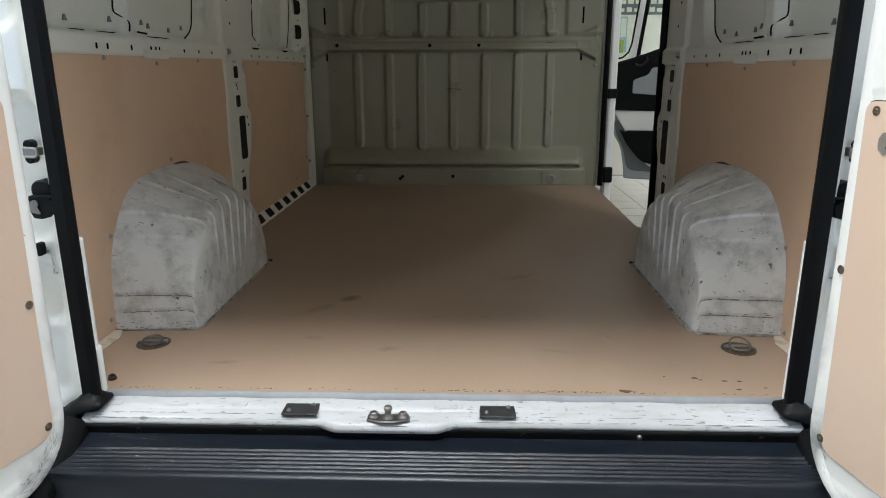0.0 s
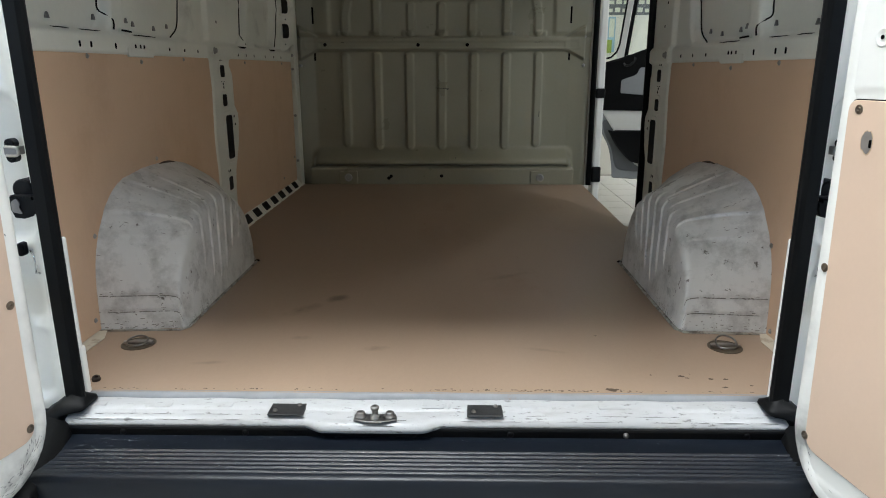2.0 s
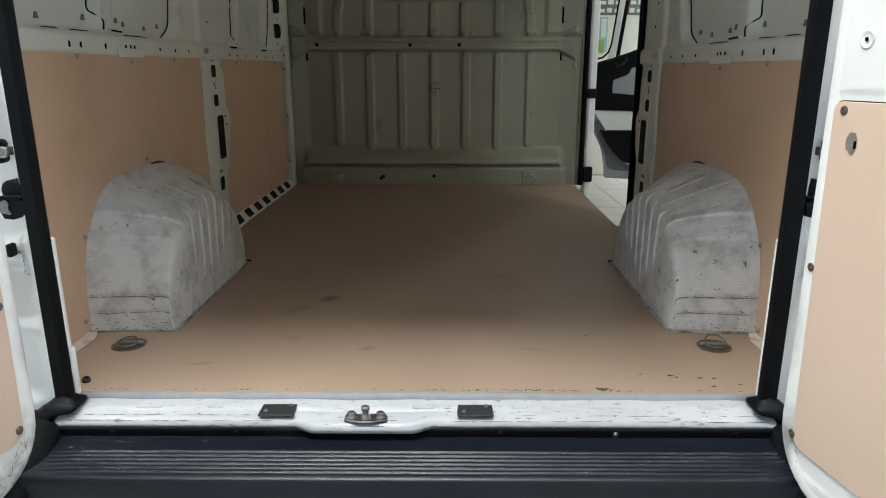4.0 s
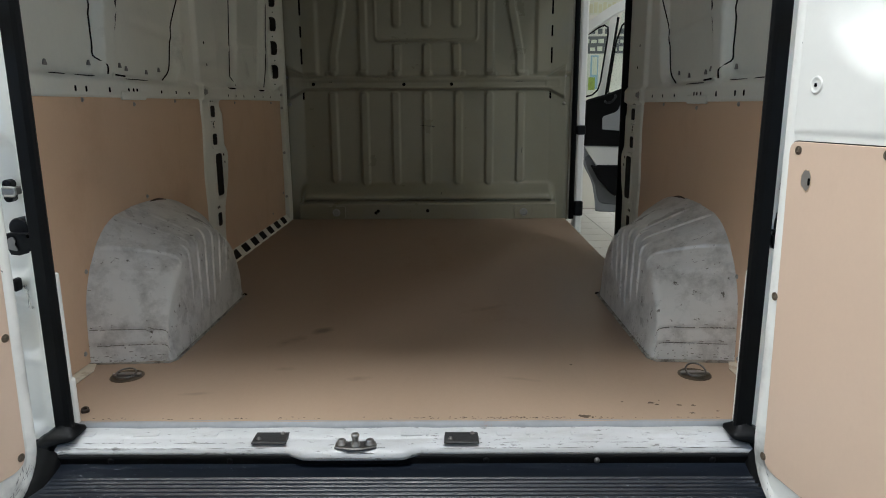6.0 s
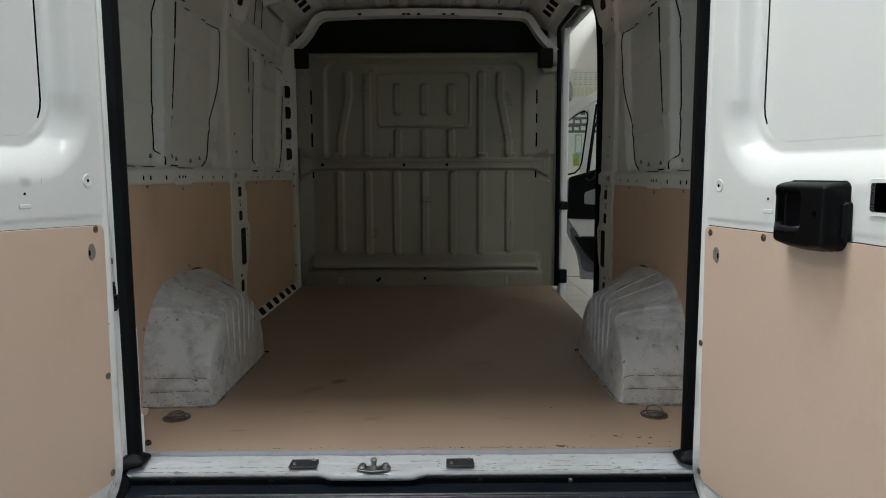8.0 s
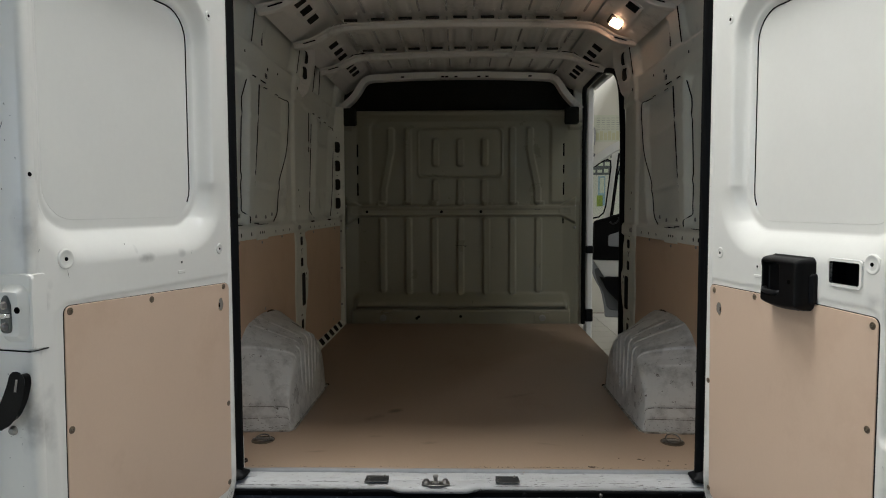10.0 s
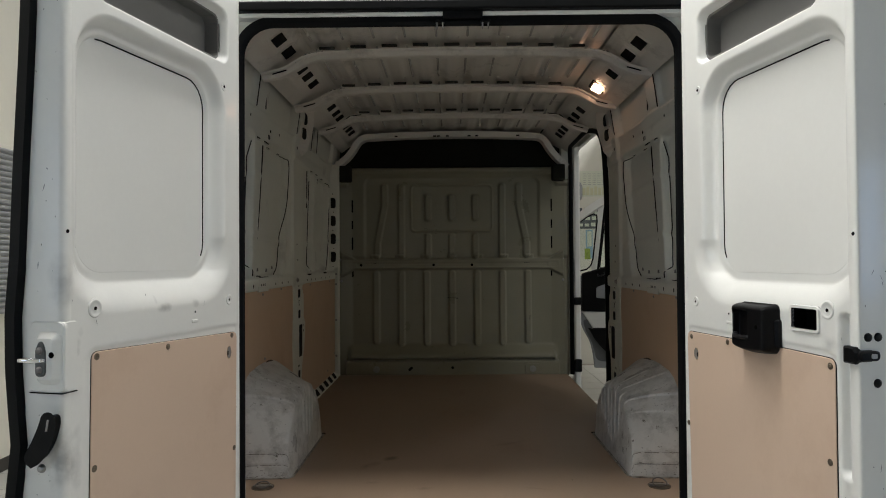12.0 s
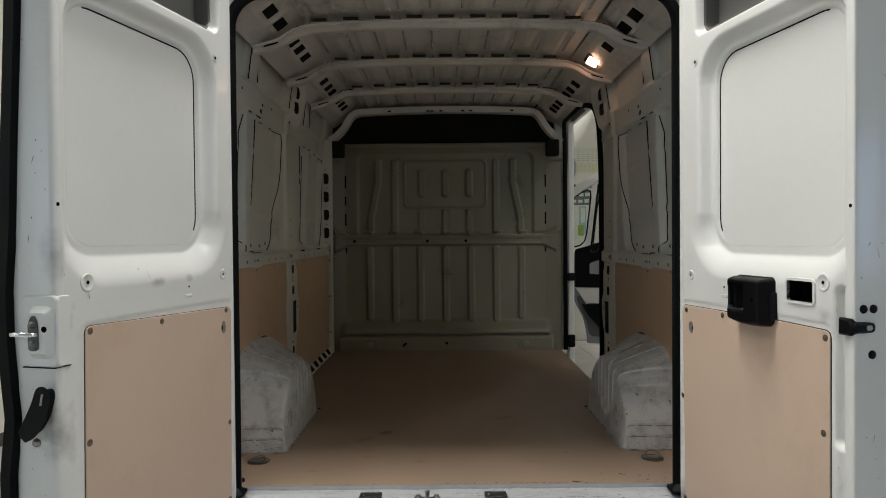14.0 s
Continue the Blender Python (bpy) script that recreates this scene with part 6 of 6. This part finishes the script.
def part_handle(M, door):
    hd = sheet("door_handle", 0.315, 0.481, 1.2, 1.348, 0.002, handle_relief, PLASTIC, door, "black plastic door handle unit", M=M, cut=lambda u, v: handle_outline(u, v) > 0.002)
    plate("side_cover", rrect(0.474, 1.268, 0.011, 0.036, 0.006), 0.0, 0.016, PLASTIC, hd, M=M, bevel=0.006)
    pts = curve([(0.326, 1.255, 0.026), (0.34, 1.25, 0.038), (0.367, 1.248, 0.041), (0.394, 1.25, 0.04), (0.408, 1.254, 0.03)], 4)
    v, f = sweep([M @ p for p in pts], ring_profile(0.007, 10, 0.006))
    link_mesh("lever", v, f, LEVERM, hd, "worn dark grey lever", smooth=True)
    v, f = lathe([(0.0055, 0), (0.0055, 0.002), (0.004, 0.0022), (0.003, 0.0012)], 12)
    link_mesh("lock", v, f, DARK, hd, M=M @ pose(0.447, 1.282, 0.0455))
    return hd


rear_door(1, (0.727, -0.205), 10.2, 0.0)
rear_door(-1, (-0.712, -0.238), 13.0, 0.017)

# ---- lamp under the roof ----
lamp = thing("interior_lamp", (0.79, 1.32, 2.43), "small lit warm interior lamp on the roof rail", "lamp")
BULB = glow("lit_lamp_lens", (1.0, 0.55, 0.32), 20.0)
lm = pose(0.79, 1.265, 2.42, -8, 26, 0)
box("bezel", (-0.045, 0.045, -0.05, 0.05, -0.016, 0.012), PLASTIC, lamp, M=lm, bevel=0.005)
box("lens", (-0.03, 0.03, -0.036, 0.036, -0.034, -0.012), BULB, lamp, "glowing warm lens", M=lm, bevel=0.008)

# ---- open front passenger door seen through the side opening ----
fa = radians(70)
fd = (math.sin(fa), -math.cos(fa), 0)
fn_ = (-math.cos(fa), -math.sin(fa), 0)
FM = axes((1.02, 4.15, 0), fd, (0, 0, 1), fn_)
front = thing("front_door", (1.02, 4.15, 0.42), "open white van cab door with black and grey inner trim", "van door")
outl = round_poly([(0.02, 1.30), (0.10, 0.95), (0.19, 0.90), (0.235, 0.78), (0.30, 0.67), (0.332, 0.50), (0.335, 0.42), (1.0, 0.42), (1.06, 0.6), (1.08, 1.30)], [0.02, 0.05, 0.05, 0.05, 0.06, 0.04, 0.02, 0.05, 0.05, 0.02])
plate("body", outl, -0.07, 0.0, GREYTRIM, front, "grey lower door body", M=FM, bevel=0.012)
flange_ = round_poly([(0.235, 0.88), (0.26, 0.77), (0.325, 0.66), (0.36, 0.49), (0.985, 0.47), (1.03, 0.62), (1.03, 0.93)], [0.03, 0.05, 0.06, 0.06, 0.06, 0.05, 0.02])
plate("seal_flange", flange_, -0.002, 0.008, mat("dark_grey_trim", (0.12, 0.125, 0.13), 0.5, var=0.1), front, "dark grey weatherstrip flange", M=FM, bevel=0.005)
inn = round_poly([(0.225, 0.965), (0.34, 0.79), (0.45, 0.62), (0.53, 0.515), (0.98, 0.50), (1.02, 0.62), (1.02, 0.965)], [0.01, 0.06, 0.08, 0.08, 0.06, 0.05, 0.01])
plate("lower_trim", inn, 0.0, 0.03, WHITE, front, "pale grey lower trim", M=FM, bevel=0.010)
plate("upper_trim", round_poly([(0.225, 0.963), (1.04, 0.96), (1.06, 1.50), (0.56, 1.432), (0.40, 1.372), (0.232, 1.325)], [0.012, 0.012, 0.02, 0.06, 0.04, 0.02]), 0.0, 0.055, PLASTIC, front, "black upper door trim", M=FM, bevel=0.016)
plate("arm_panel", round_poly([(0.372, 1.094), (0.58, 1.080), (0.60, 1.29), (0.505, 1.288), (0.488, 1.235), (0.372, 1.195)], [0.012, 0.02, 0.03, 0.02, 0.03, 0.02]), 0.05, 0.062, GREYTRIM, front, "grey arm panel", M=FM, bevel=0.004)
v, f = sweep([FM @ p for p in curve([(0.385, 1.318, 0.06), (0.40, 1.30, 0.08), (0.44, 1.305, 0.082), (0.475, 1.35, 0.075), (0.46, 1.362, 0.06)], 4)], ring_profile(0.007, 8, 0.005), up=fn_)
link_mesh("inner_lever", v, f, LEVERM, front, "curved inner door lever", smooth=True)
plate("door_pocket", round_poly([(0.292, 0.812), (0.335, 0.80), (0.345, 0.808), (0.95, 0.82), (0.98, 0.56), (0.55, 0.552), (0.47, 0.572), (0.40, 0.65), (0.355, 0.70)][::-1], [0.04, 0.04, 0.05, 0.05, 0.05, 0.03, 0.01, 0.01, 0.01]), 0.026, 0.075, PLASTIC, front, "black door pocket", M=FM, bevel=0.012)
rail_pts = [(0.03, 1.31, 0), (0.05, 1.74, 0), (0.18, 1.84, 0), (0.48, 2.05, 0), (1.02, 2.08, 0), (1.08, 1.4, 0)]
v, f = sweep([FM @ p for p in curve(rail_pts, 5)], [(-0.04, -0.035), (0.03, -0.04), (0.04, 0.0), (0.03, 0.035), (-0.04, 0.03)], up=fn_)
link_mesh("window_frame", v, f, WHITE, front)
v, f = sweep([FM @ Vector((0.35, 1.34, -0.01)), FM @ Vector((0.425, 1.98, -0.01))], [(-0.03, -0.022), (0.02, -0.024), (0.02, 0.024), (-0.03, 0.022)], up=fn_)
link_mesh("window_post", v, f, WHITE, front)
v, f = sweep([FM @ Vector((0.385, 1.36, 0.012)), FM @ Vector((0.455, 1.95, 0.012))], [(-0.008, -0.012), (0.008, -0.012), (0.008, 0.012), (-0.008, 0.012)], up=fn_)
link_mesh("window_seal", v, f, RUBBER, front)
for gp in ([(0.075, 1.345, 0.012), (0.325, 1.352, 0.012), (0.395, 1.935, 0.012), (0.18, 1.80, 0.012), (0.08, 1.72, 0.012), (0.075, 1.35, 0.012)], [(0.40, 1.375, 0.012), (1.03, 1.40, 0.012), (1.0, 2.02, 0.012), (0.47, 1.99, 0.012), (0.40, 1.38, 0.012)]):
    v, f = sweep([FM @ p for p in curve(gp, 3)], ring_profile(0.007, 6), up=fn_)
    link_mesh("gasket", v, f, RUBBER, front, "black rubber window gasket")
GLASS = bpy.data.materials.new("window_glass")
GLASS.use_nodes = True
gb = GLASS.node_tree.nodes["Principled BSDF"]
gb.inputs["Transmission Weight"].default_value, gb.inputs["Roughness"].default_value, gb.inputs["IOR"].default_value = 1.0, 0.0, 1.45
gb.inputs["Base Color"].default_value = (0.9, 0.96, 0.93, 1)
for pts in ([(0.07, 1.335), (0.33, 1.345), (0.40, 1.955), (0.18, 1.82), (0.07, 1.75)], [(0.385, 1.36), (1.04, 1.39), (1.0, 2.05), (0.48, 2.02)]):
    g = plate("pane", pts, -0.03, -0.026, GLASS, front, M=FM, bevel=0.0005)
    g.visible_shadow = False
box("hinge_post", (0.93, 1.03, 4.1, 4.3, 0.4, 1.5), WHITE, skin, bevel=0.01)
box("cab_sill", (0.93, 1.02, 3.05, 4.1, 0.36, 0.5), WHITE, skin, bevel=0.01)

# ---- workshop floor tiles ----
TS = 0.33
tv, tf = [], []
TILEDATA = mesh_data("tile", *prism([(-TS / 2 + 0.003, -TS / 2 + 0.003), (TS / 2 - 0.003, -TS / 2 + 0.003), (TS / 2 - 0.003, TS / 2 - 0.003), (-TS / 2 + 0.003, TS / 2 - 0.003)], -0.004, 0.0, 0.0015), TILE, smooth=False)
count = 0
for i in range(int((X1 - X0) / TS) + 1):
    for j in range(int((Y1 - Y0) / TS) + 1):
        cx, cy = X0 + (i + 0.5) * TS, Y0 + (j + 0.5) * TS
        if cx > X1 - 0.1 or cy > Y1 - 0.1:
            continue
        near = (1.0 < cx < 2.9 and 2.6 < cy < 7) or (cx < -2.2 and 0 < cy < 3.6)
        if near and count < 300:
            shared("tile", TILEDATA, pose(cx, cy, 0), garage_floor)
            count += 1
        elif not near:
            b = len(tv)
            h_ = TS / 2 - 0.003
            tv += [(cx - h_, cy - h_, 0), (cx + h_, cy - h_, 0), (cx + h_, cy + h_, 0), (cx - h_, cy + h_, 0)]
            tf.append([b, b + 1, b + 2, b + 3])
rest = link_mesh("tile_field", tv, tf, TILE, garage_floor)
tagged(rest, "pale square floor tiles", kind="stuff")
